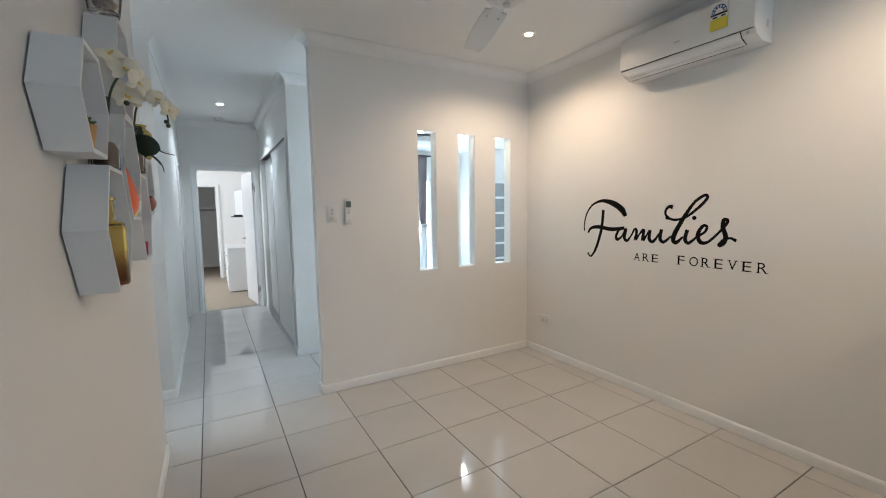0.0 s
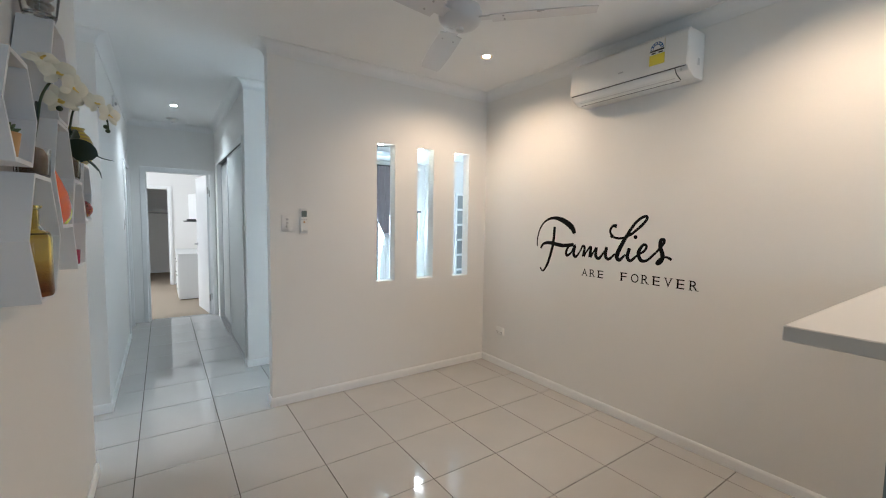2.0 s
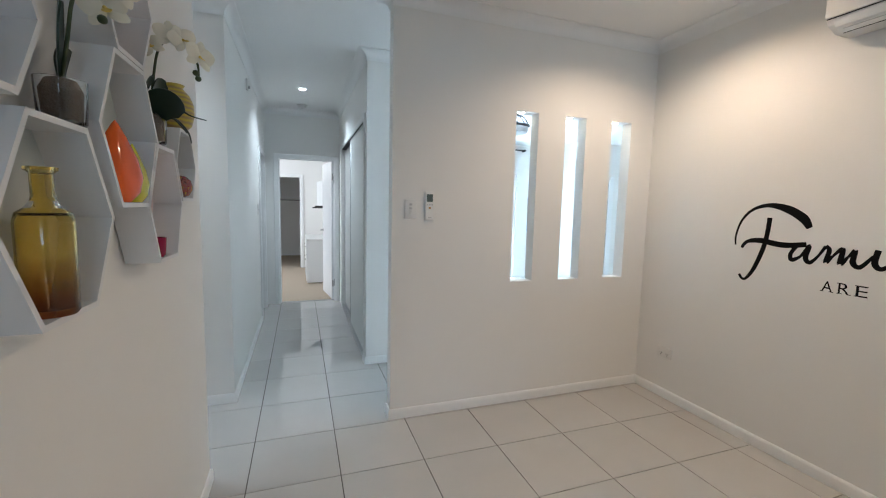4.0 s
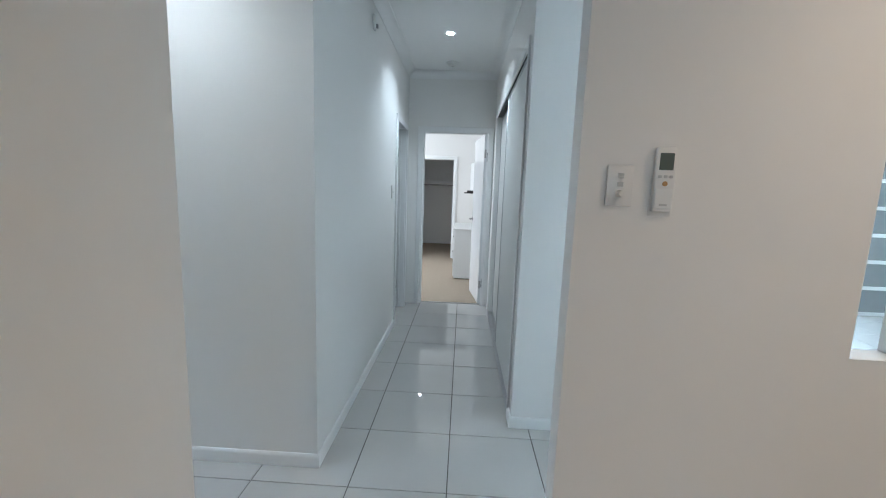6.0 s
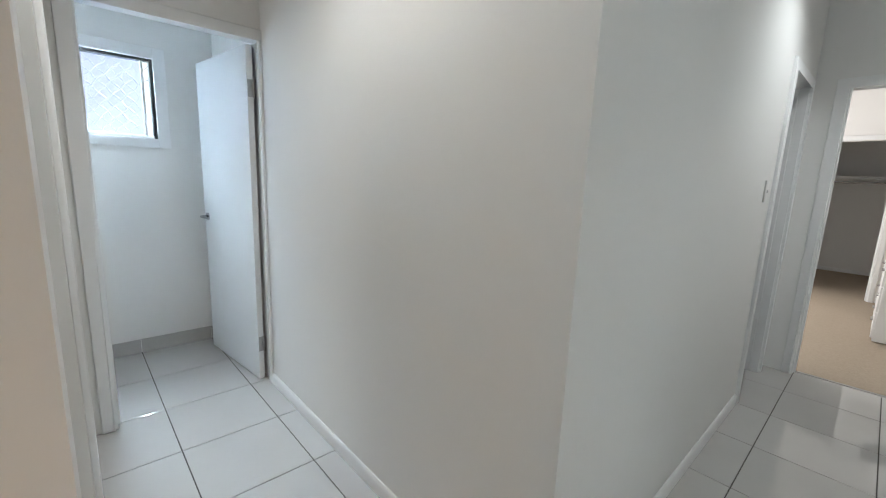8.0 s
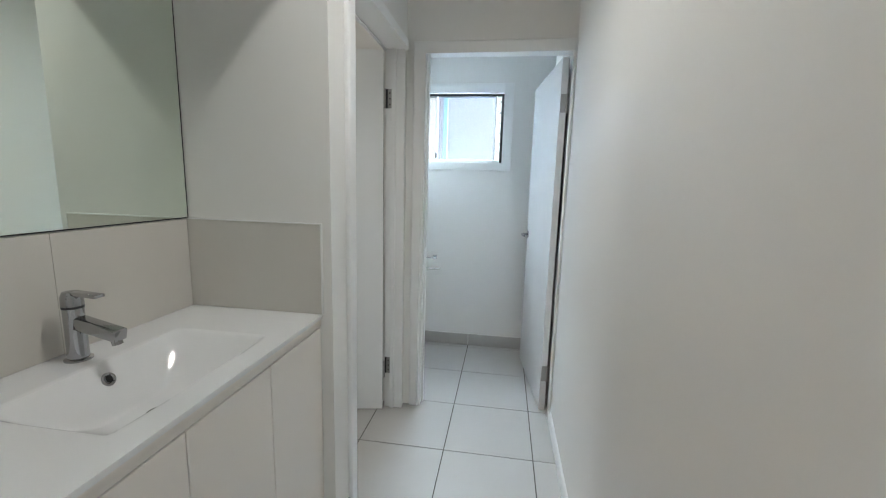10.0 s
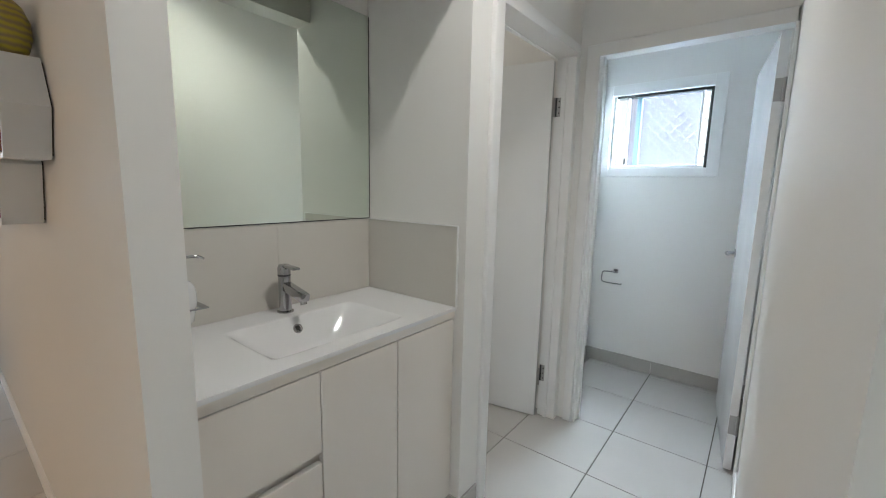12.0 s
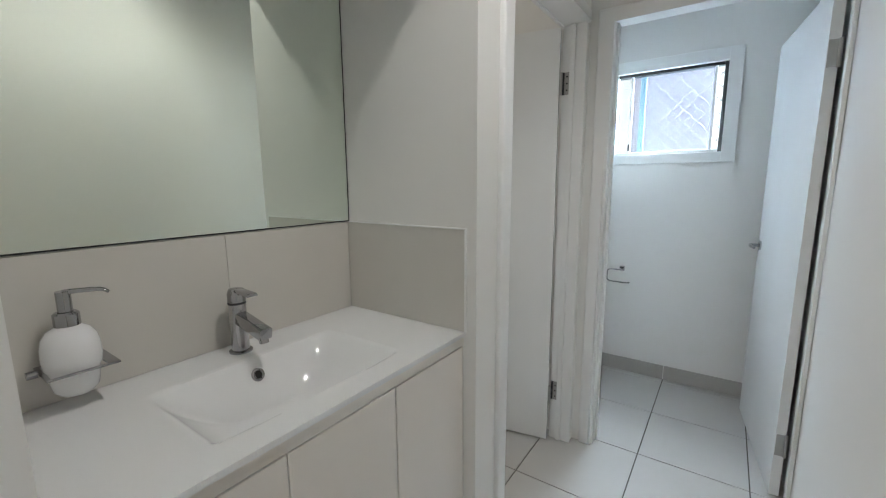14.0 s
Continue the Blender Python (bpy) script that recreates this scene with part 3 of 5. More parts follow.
# sliding closet doors
closet_track = thing("closet_track", "silver aluminium sliding door tracks, dark inside", "door track")
part("top_track", box(CLOSET_X - 0.004, CLOSET_X + 0.085, CD0 + 0.002, CD1 - 0.002, CDZ - 0.012, CDZ - 0.001), M_DARK_ALU, closet_track, "dark upper track")
part("fascia", box(CLOSET_X - 0.012, CLOSET_X + 0.0, CD0 - 0.02, CD1 + 0.02, CDZ - 0.03, CDZ + 0.03, 0.004), M_TRIM, closet_track, "white fascia strip")
part("jamb", box(CLOSET_X - 0.012, CLOSET_X - 0.002, CD0 - 0.03, CD0, 0, CDZ + 0.03, 0.003), M_TRIM, closet_track)
part("floor_track", box(CLOSET_X - 0.006, CLOSET_X + 0.09, CD0, CD1, 0.002, 0.008), M_ALU, closet_track, "silver floor track")
for dx in (0.0, 0.022, 0.05, 0.078):
    part("rail", box(CLOSET_X + dx, CLOSET_X + dx + 0.004, CD0, CD1, 0.008, 0.018), M_ALU, closet_track)


def closet_door(y0, y1, x, label):
    d = thing("closet_door", label, "sliding door", group="closet doors")
    part("panel", box(x + 0.004, x + 0.02, y0 + 0.02, y1 - 0.02, 0.04, CDZ - 0.05), M_CLOSET, d)
    for ya, yb in ((y0, y0 + 0.022), (y1 - 0.022, y1)):
        part("stile", box(x, x + 0.024, ya, yb, 0.02, CDZ - 0.035, 0.003), M_ALU, d, "silver edge stile")
    part("rail", box(x, x + 0.024, y0 + 0.022, y1 - 0.022, 0.02, 0.045, 0.002), M_ALU, d)
    part("rail", box(x, x + 0.024, y0 + 0.022, y1 - 0.022, CDZ - 0.055, CDZ - 0.035, 0.002), M_ALU, d)
    return d


near_door = closet_door(CD0 + 0.005, 7.33, CLOSET_X + 0.006, "pale closet sliding door in a silver frame, outer track")
part("finger_pull", rod((CLOSET_X + 0.004, CD0 + 0.085, 1.41), (CLOSET_X + 0.012, CD0 + 0.085, 1.41), 0.014, n=20), M_ALU, near_door)
closet_door(7.29, CD1 - 0.005, CLOSET_X + 0.05, "pale closet sliding door in a silver frame, inner track")

# ---- lamps and small fixtures ----


def downlight(x, y, label, mat, z=CEIL):
    d = thing("downlight", label, "downlight", pose(x, y, z), "recessed downlights")
    part("rim", lathe([(0.043, -0.0035), (0.047, -0.006), (0.052, -0.003), (0.053, 0.0)], 32, caps=False), M_TRIM, d, "white round rim")
    part("reflector", lathe([(0.03, -0.0015), (0.043, -0.004), (0.043, -0.001)], 32, caps=False), M_GOLD if mat is M_LED else M_CHROME, d, "polished reflector ring")
    part("diffuser", lathe([(0.001, -0.0035), (0.029, -0.0035), (0.03, -0.001)], 32), mat, d, "glowing diffuser")
    return d


for x, y in ROOM_LAMPS:
    downlight(x, y, "warm recessed downlight with a white rim", M_LED)
for x, y in HALL_LAMPS:
    downlight(x, y, "neutral white recessed downlight, switched on", M_LED_COOL)
downlight(0.11, 11.4, "recessed bedroom downlight, switched on", M_LED_COOL)
for a, b in SLOTS:
    d = thing("slot_light", "tiny round light set into the slot head", "spotlight", pose((a + b) / 2 - 0.03, 5.115, SLOT_Z1), "slot lights")
    part("rim", lathe([(0.021, -0.003), (0.027, -0.004), (0.03, 0.0)], 24, caps=False), M_CHROME, d)
    part("lens", lathe([(0.001, -0.0035), (0.0215, -0.0035)], 24), M_LED, d, "glowing lens")

smoke = thing("smoke_alarm", "round white smoke alarm on the ceiling", "smoke alarm", pose(0.655, 8.25, CEIL))
part("base", lathe([(0.001, -0.014), (0.062, -0.014), (0.066, -0.006), (0.066, 0)], 36), M_PLASTIC, smoke)
part("cap", lathe([(0.001, -0.04), (0.03, -0.039), (0.046, -0.03), (0.05, -0.014)], 36), M_PLASTIC, smoke)
part("button", lathe([(0.001, -0.043), (0.01, -0.042), (0.011, -0.039)], 16), M_PLASTIC_GREY, smoke)

chime = thing("door_chime", "small white sensor bracket high on the wall", "sensor", pose(HALL_L, 6.75, 2.47))
part("case", box(0, 0.018, -0.02, 0.02, -0.05, 0.05, 0.004), M_PLASTIC, chime)
part("clip", box(0.018, 0.034, -0.008, 0.012, -0.035, -0.01, 0.003), M_PLASTIC_GREY, chime)


def wall_plate(name, label, m, w, h, buttons):
    """A plate in its own plane: x across, z up, standing out along -y."""
    p = thing(name, label, "switch", m)
    part("plate", box(-w / 2, w / 2, -0.009, 0, -h / 2, h / 2, 0.0025, 2), M_PLASTIC, p)
    for bx, bz, bw, bh, mat in buttons:
        part("rocker", box(bx - bw / 2, bx + bw / 2, -0.013, -0.008, bz - bh / 2, bz + bh / 2, 0.002), mat, p)
    return p


sw = wall_plate("light_switch", "white wall switch with two rockers and a dimmer knob", pose(1.277, SLOT_Y0, 1.386), 0.076, 0.12, [(0.0, 0.03, 0.018, 0.014, M_PLASTIC_GREY), (0.0, 0.005, 0.018, 0.014, M_PLASTIC_GREY)])
part("dimmer_knob", rod((0, -0.008, -0.022), (0, -0.032, -0.022), 0.011, 0.009, 20), M_PLASTIC, sw, "round dimmer knob")
wall_plate("hall_switch", "white light switch beside the side room door", pose(HALL_L, 7.58, 1.33, 0, 0, 90), 0.075, 0.118, [(0, 0.0, 0.02, 0.016, M_PLASTIC_GREY)])
outlet = wall_plate("power_outlet", "white double power outlet low on the wall", pose(FAM_X, 4.805, 0.347, 0, 0, -90), 0.118, 0.078, [(-0.045, 0.022, 0.014, 0.02, M_PLASTIC), (0.045, 0.022, 0.014, 0.02, M_PLASTIC)])
for sx in (-0.028, 0.028):
    for k, (px, pz) in enumerate(((-0.008, -0.006), (0.008, -0.006), (0, -0.02))):
        part("pin_slot", box(sx + px - 0.0015, sx + px + 0.0015, -0.0096, -0.0085, pz - 0.005, pz + 0.005), M_BLACK, outlet)

remote = thing("ac_remote", "white air conditioner remote in its wall cradle", "remote", pose(1.4, SLOT_Y0 + 0.008, 1.4))
part("cradle", box(-0.034, 0.034, -0.01, 0, -0.1, 0.02, 0.004, 2), M_PLASTIC, remote)
body = part("body", box(-0.029, 0.029, -0.026, -0.008, -0.085, 0.1, 0.006, 2), M_PLASTIC, remote)
part("screen", box(-0.02, 0.02, -0.0272, -0.025, 0.035, 0.083, 0.001), M_LCD, body, "grey display")
for bx in (-0.016, 0.0, 0.016):
    part("key", box(bx - 0.005, bx + 0.005, -0.0285, -0.025, 0.012, 0.02, 0.001), M_PLASTIC_GREY, body)
part("power_key", rod((0, -0.025, -0.004), (0, -0.029, -0.004), 0.007, n=16), M_TERRA, body, "orange round key")
part("flap", box(-0.024, 0.024, -0.0275, -0.025, -0.075, -0.018, 0.001), M_LABEL_W, body)
part("badge", box(-0.011, 0.011, -0.0285, -0.0265, -0.068, -0.062), M_PLASTIC_GREY, body)

# ---- ceiling fan ----
fan = thing("ceiling_fan", "white three-bladed ceiling fan at rest", "fan", pose(1.722, 3.535, -0.01))
part("canopy", lathe([(0.012, CEIL - 0.06), (0.045, CEIL - 0.05), (0.062, CEIL - 0.01), (0.064, CEIL + 0.0099)], 32), M_FAN, fan)
part("downrod", rod((0, 0, 2.46), (0, 0, CEIL - 0.05), 0.012, n=16), M_FAN, fan)
part("motor", lathe([(0.001, 2.357), (0.045, 2.36), (0.08, 2.372), (0.1, 2.392), (0.106, 2.412), (0.106, 2.428), (0.1, 2.431), (0.098, 2.45), (0.07, 2.46), (0.052, 2.462), (0.048, 2.5), (0.02, 2.51), (0.013, 2.515)], 44), M_FAN, fan, "glossy white motor housing")
part("neck", lathe([(0.05, 2.464), (0.053, 2.474), (0.05, 2.484)], 32), M_DARK_ALU, fan, "dark ring above the motor")
part("cap", lathe([(0.001, 2.346), (0.017, 2.348), (0.02, 2.353), (0.02, 2.362)], 24), M_PLASTIC_GREY, fan)
for a in (71, 191, 311):
    m = pose(0, 0, 2.397, 0, 0, a) @ pose(0, 0, 0, 11, 0, 0)
    bm = bmesh.new()
    rows = []
    for i in range(9):
        u = i / 8
        x = 0.15 + 0.475 * u
        w = 0.058 + 0.006 * math.sin(u * math.pi)
        if i == 8:
            w *= 0.86
        rows.append([bm.verts.new(m @ Vector((x, s * w, h - 0.01 * u))) for s, h in ((-1, 0), (0, 0.004), (1, 0), (1, -0.005), (0, -0.001), (-1, -0.005))])
    for r0, r1 in zip(rows, rows[1:]):
        for k in range(6):
            bm.faces.new((r0[k], r0[(k + 1) % 6], r1[(k + 1) % 6], r1[k]))
    bm.faces.new(rows[0])
    bm.faces.new(rows[-1])
    blade = part("blade", bm, M_FAN, fan)
    bm = box(0.09, 0.2, -0.03, 0.03, -0.002, 0.006, 0.002)
    bm.transform(m)
    part("bracket", bm, M_FAN, blade)
    for sy in (-0.03, 0.03):
        bm = rod((0.21, sy, -0.008), (0.21, sy, 0.006), 0.005)
        bm.transform(m)
        part("screw", bm, M_STEEL, blade)

# ---- air conditioner ----
ac = thing("air_conditioner", "white wall-mounted split air conditioner with an energy label", "air conditioner")
AY0, AY1 = 3.085, 3.895


def extrude_y(profile, y0, y1, bevel=0.0):
    bm = bmesh.new()
    a = [bm.verts.new((x, y0, z)) for x, z in profile]
    b = [bm.verts.new((x, y1, z)) for x, z in profile]
    n = len(profile)
    for i in range(n):
        bm.faces.new((a[i], a[(i + 1) % n], b[(i + 1) % n], b[i]))
    bm.faces.new(a[::-1])
    bm.faces.new(b)
    if bevel:
        bmesh.ops.bevel(bm, geom=bm.edges[:], offset=bevel, segments=2, profile=0.5, affect="EDGES")
    return bm


part("body", extrude_y([(FAM_X - 0.001, 2.555), (3.06, 2.555), (3.018, 2.535), (3.012, 2.345), (3.035, 2.312), (3.1, 2.283), (FAM_X - 0.001, 2.283)], AY0, AY1, 0.006), M_PLASTIC, ac)
front = part("front_panel", extrude_y([(3.045, 2.56), (3.01, 2.53), (3.004, 2.34), (3.013, 2.337), (3.02, 2.5), (3.05, 2.55)], AY0 + 0.004, AY1 - 0.004, 0.002), M_PLASTIC, ac, "smooth white front panel")
part("top_grille", extrude_y([(FAM_X - 0.02, 2.558), (3.07, 2.558), (3.07, 2.5555), (FAM_X - 0.02, 2.5555)], AY0 + 0.03, AY1 - 0.03), M_PLASTIC_GREY, ac)
for k in range(24):
    y = AY0 + 0.05 + k * 0.031
    part("grille_bar", box(3.075, FAM_X - 0.025, y, y + 0.004, 2.558, 2.564), M_PLASTIC, ac)
louvre = part("louvre", extrude_y([(3.022, 2.334), (3.044, 2.304), (3.092, 2.2825), (3.09, 2.28), (3.04, 2.3), (3.017, 2.331)], AY0 + 0.075, AY1 - 0.03, 0.001), M_LABEL_W, ac, "white air louvre with a dark gap")
part("gap", extrude_y([(3.0115, 2.3385), (3.0145, 2.3345), (3.0125, 2.3335), (3.0095, 2.3375)], AY0 + 0.01, AY1 - 0.01), M_BLACK, ac)
part("gap", extrude_y([(3.092, 2.288), (3.0985, 2.285), (3.0978, 2.2797), (3.0918, 2.282)], AY0 + 0.08, AY1 - 0.035), M_BLACK, ac)
part("gap", extrude_y([(3.016, 2.336), (3.04, 2.307), (3.094, 2.285), (3.093, 2.282), (3.038, 2.304), (3.014, 2.334)], AY0 + 0.07, AY0 + 0.074), M_BLACK, ac)
part("louvre_line", extrude_y([(3.06, 2.2935), (3.063, 2.2923), (3.0625, 2.2896), (3.0593, 2.291)], AY0 + 0.09, AY1 - 0.05), M_PLASTIC_GREY, louvre)
part("badge", box(3.0015, 3.005, 3.48, 3.515, 2.398, 2.406), M_PLASTIC_GREY, ac)
part("sensor", rod((3.03, AY0 + 0.04, 2.325), (3.022, AY0 + 0.04, 2.32), 0.007), M_PLASTIC_GREY, ac)
part("side_clip", box(3.13, 3.15, AY0 - 0.003, AY0 + 0.002, 2.36, 2.4, 0.001), M_PLASTIC_GREY, ac)
lab = part("energy_label", box(3.0005, 3.0055, 3.215, 3.305, 2.385, 2.53), M_LABEL_Y, ac, "yellow and blue energy rating label")
part("label_field", box(2.9995, 3.0055, 3.215, 3.305, 2.445, 2.53), M_LABEL_W, lab)
bm = bmesh.new()
arc = [(3.26 - 0.04 * math.cos(t * math.pi / 14), 2.475 + 0.042 * math.sin(t * math.pi / 14)) for t in range(15)]
arc2 = [(3.26 - 0.022 * math.cos(t * math.pi / 14), 2.475 + 0.024 * math.sin(t * math.pi / 14)) for t in range(15)]
va = [bm.verts.new((2.999, y, z)) for y, z in arc]
vb = [bm.verts.new((2.999, y, z)) for y, z in arc2]
for i in range(14):
    bm.faces.new((va[i], va[i + 1], vb[i + 1], vb[i]))
part("rating_arc", bm, M_LABEL_B, lab)
for k in range(6):
    t = (k + 0.5) * math.pi / 6
    part("star", rod((2.9995, 3.26 - 0.031 * math.cos(t), 2.475 + 0.033 * math.sin(t)), (2.9983, 3.26 - 0.031 * math.cos(t), 2.475 + 0.033 * math.sin(t)), 0.0055, n=5), M_LABEL_W, lab)
part("bar", box(2.9985, 3.0, 3.217, 3.303, 2.462, 2.472), M_BLACK, lab)
for y0, y1 in ((3.225, 3.25), (3.268, 3.293)):
    part("bar", box(2.9985, 3.0, y0, y1, 2.449, 2.457), M_BLACK, lab)
part("pipe_cover", box(FAM_X - 0.05, FAM_X - 0.002, AY1, AY1 + 0.012, 2.31, 2.5, 0.004), M_PLASTIC, ac)

# ---- lettering on the wall ----
decal = thing("wall_lettering", "black vinyl script reading Families on the wall", "wall decal")


def stroke(name, rows):
    """A flat ribbon on the wall through rows of (across, up, half width)."""
    bm = tube([(0, -u, v) for u, v, w in rows], [w * 1.22 for u, v, w in rows], 8)
    bmesh.ops.scale(bm, vec=(0.06, 1, 1), verts=bm.verts[:])
    bmesh.ops.translate(bm, vec=(FAM_X - 0.0008, 4.37, 1.0), verts=bm.verts[:])
    return part(name, bm, M_DECAL, decal)


stroke("flourish", [(0.016, 0.21, 0.004), (0.014, 0.27, 0.005), (0.04, 0.36, 0.006), (0.1, 0.43, 0.007), (0.19, 0.457, 0.01), (0.29, 0.435, 0.018), (0.37, 0.385, 0.02), (0.402, 0.335, 0.012)])
stroke("stem", [(0.2, 0.385, 0.011), (0.195, 0.3, 0.011), (0.181, 0.208, 0.011), (0.14, 0.08, 0.01), (0.1, 0.012, 0.007), (0.075, 0.005, 0.006), (0.055, 0.03, 0.007)])
stroke("crossbar", [(0.055, 0.195, 0.007), (0.085, 0.235, 0.009), (0.16, 0.248, 0.013), (0.28, 0.232, 0.013), (0.396, 0.245, 0.011)])
stroke("letter_a", [(0.395, 0.245, 0.011), (0.355, 0.235, 0.008), (0.325, 0.185, 0.009), (0.335, 0.155, 0.01), (0.375, 0.18, 0.006), (0.41, 0.24, 0.009), (0.398, 0.175, 0.011), (0.42, 0.15, 0.009), (0.455, 0.19, 0.005), (0.483, 0.245, 0.007)])
stroke("letter_m", [(0.483, 0.245, 0.008), (0.5, 0.225, 0.009), (0.49, 0.16, 0.01), (0.52, 0.2, 0.005), (0.555, 0.237, 0.009), (0.55, 0.16, 0.011), (0.58, 0.2, 0.005), (0.605, 0.235, 0.008), (0.6, 0.175, 0.011), (0.63, 0.155, 0.009), (0.675, 0.215, 0.005)])
stroke("letter_i", [(0.69, 0.245, 0.01), (0.682, 0.18, 0.011), (0.71, 0.157, 0.009), (0.76, 0.2, 0.005)])
stroke("letter_l", [(0.764, 0.4, 0.013), (0.735, 0.4, 0.008), (0.713, 0.365, 0.007), (0.735, 0.325, 0.007), (0.79, 0.313, 0.007), (0.86, 0.335, 0.007), (0.94, 0.4, 0.008), (0.985, 0.455, 0.008), (0.965, 0.47, 0.008), (0.9, 0.42, 0.008), (0.82, 0.29, 0.012), (0.775, 0.19, 0.014), (0.795, 0.158, 0.011), (0.84, 0.2, 0.005)])
stroke("letter_i", [(0.868, 0.248, 0.01), (0.855, 0.185, 0.011), (0.88, 0.16, 0.009), (0.93, 0.205, 0.005)])
stroke("letter_e", [(0.93, 0.205, 0.006), (0.975, 0.235, 0.007), (0.99, 0.27, 0.007), (0.965, 0.275, 0.008), (0.935, 0.22, 0.011), (0.955, 0.17, 0.011), (1.0, 0.175, 0.007), (1.06, 0.235, 0.006)])
stroke("letter_s", [(1.06, 0.235, 0.006), (1.1, 0.29, 0.008), (1.105, 0.315, 0.009), (1.085, 0.315, 0.009), (1.082, 0.27, 0.011), (1.1, 0.215, 0.012), (1.09, 0.172, 0.011), (1.066, 0.158, 0.01), (1.085, 0.19, 0.006), (1.125, 0.205, 0.006), (1.16, 0.19, 0.008)])
for u, v in ((0.909, 0.327), (0.729, 0.327)):
    part("dot", rod((FAM_X - 0.0002, 4.37 - u, 1 + v), (FAM_X - 0.0012, 4.37 - u, 1 + v), 0.014, n=20), M_DECAL, decal)

tagline = thing("wall_tagline", "small black vinyl capitals reading ARE FOREVER", "wall decal")


SERIFS = {"A": [(-0.12, 0.22, 0), (0.72, 1.12, 0)], "R": [(-0.14, 0.36, 0), (0.8, 1.14, 0), (-0.14, 0.1, 1)], "E": [(-0.14, 0.1, 0), (-0.14, 0.1, 1)], "F": [(-0.14, 0.36, 0), (-0.14, 0.1, 1)], "O": [], "V": [(-0.14, 0.3, 1), (0.7, 1.14, 1)]}


def capital(letter, y_left, width, z, height):
    cu = bpy.data.curves.new(letter, "FONT")
    cu.body, cu.size, cu.extrude, cu.offset = letter, 1.0, 0.001, -0.004
    tmp = new("capital", cu)
    me = bpy.data.meshes.new_from_object(tmp.evaluated_get(bpy.context.evaluated_depsgraph_get()))
    bpy.data.objects.remove(tmp)
    co = np.array([v.co[:] for v in me.vertices])
    lo, hi = co.min(0), co.max(0)
    for v in me.vertices:
        u, w = (v.co.x - lo[0]) / (hi[0] - lo[0]), (v.co.y - lo[1]) / (hi[1] - lo[1])
        v.co = (FAM_X - 0.0008 - 0.3 * v.co.z, y_left - width * u, z + height * w)
    bm = bmesh.new()
    bm.from_mesh(me)
    for u0, u1, top in SERIFS[letter]:
        z0 = z + height - 0.0035 if top else z
        add_box(bm, FAM_X - 0.0013, FAM_X - 0.0005, y_left - width * u1, y_left - width * u0, z0, z0 + 0.0035)
    bm.to_mesh(me)
    bm.free()
    me.materials.append(M_DECAL)
    ob = new("letter", me)
    ob.parent = tagline


for k, letter in enumerate("ARE"):
    capital(letter, 3.885 - 0.0705 * k, 0.046, 1.008, 0.056)
for k, letter in enumerate("FOREVER"):
    capital(letter, 3.558 - 0.0775 * k, 0.047 if letter != "O" else 0.055, 1.01, 0.061)

# ---- breakfast bar ----
bar = thing("breakfast_bar", "white laminate breakfast bar top on a plaster nib wall", "counter")
part("top", box(1.667, FAM_X - 0.001, 1.62, 2.21, 1.164, 1.2, 0.003), M_BENCH, bar, "thick white bar top")
part("support", box(2.0, FAM_X - 0.001, 1.72, 1.84, 0, 1.164), M_WALL, bar)

# ---- hexagon shelves ----
DEEP = 0.258


def hex_points(cy, cz, wide, flat, high):
    return [(cy - flat, cz + high), (cy + flat, cz + high), (cy + wide, cz), (cy + flat, cz - high), (cy - flat, cz - high), (cy - wide, cz)]


def hexagon_shelf(cy, cz, wide, flat, high, back, label):
    s = thing("hexagon_shelf", label, "shelf", group="hexagon wall shelves")
    t = 0.0105
    outer = hex_points(cy, cz, wide, flat, high)
    inner = hex_points(cy, cz, wide - t * 1.12, flat - t * 0.55, high - t)
    x0, x1 = SHELF_X + 0.0045, DEEP
    for i in range(6):
        j = (i + 1) % 6
        bm = bmesh.new()
        v = [[bm.verts.new((x, *p)) for p in (outer[i], outer[j], inner[j], inner[i])] for x in (x0, x1)]
        for k in range(4):
            bm.faces.new((v[0][k], v[0][(k + 1) % 4], v[1][(k + 1) % 4], v[1][k]))
        bm.faces.new(v[0][::-1])
        bm.faces.new(v[1])
        part("board", bm, M_SHELF_WHITE, s, smooth=False)
    bm = bmesh.new()
    mid = hex_points(cy, cz, wide - 0.006, flat - 0.003, high - 0.005)
    v = [[bm.verts.new((x, *p)) for p in mid] for x in (x0 + 0.001, x0 + 0.005)]
    bm.faces.new(v[0])
    bm.faces.new(v[1][::-1])
    back_panel = bm
    # black inset that puts the shadow line between shelf and wall into colour
    bm = bmesh.new()
    inset = hex_points(cy, cz, wide - 0.009, flat - 0.005, high - 0.008)
    v = [[bm.verts.new((x, *p)) for p in inset] for x in (SHELF_X + 0.001, x0 + 0.0005)]
    for k in range(6):
        bm.faces.new((v[0][k], v[0][(k + 1) % 6], v[1][(k + 1) % 6], v[1][k]))
    bm.faces.new(v[0])
    bm.faces.new(v[1])
    part("shadow_gap", bm, M_BLACK, s, "black inset for the shadow gap at the wall", smooth=False)
    part("back", back_panel, M_SHELL[back], s, f"{back} back panel", smooth=False)
    return s


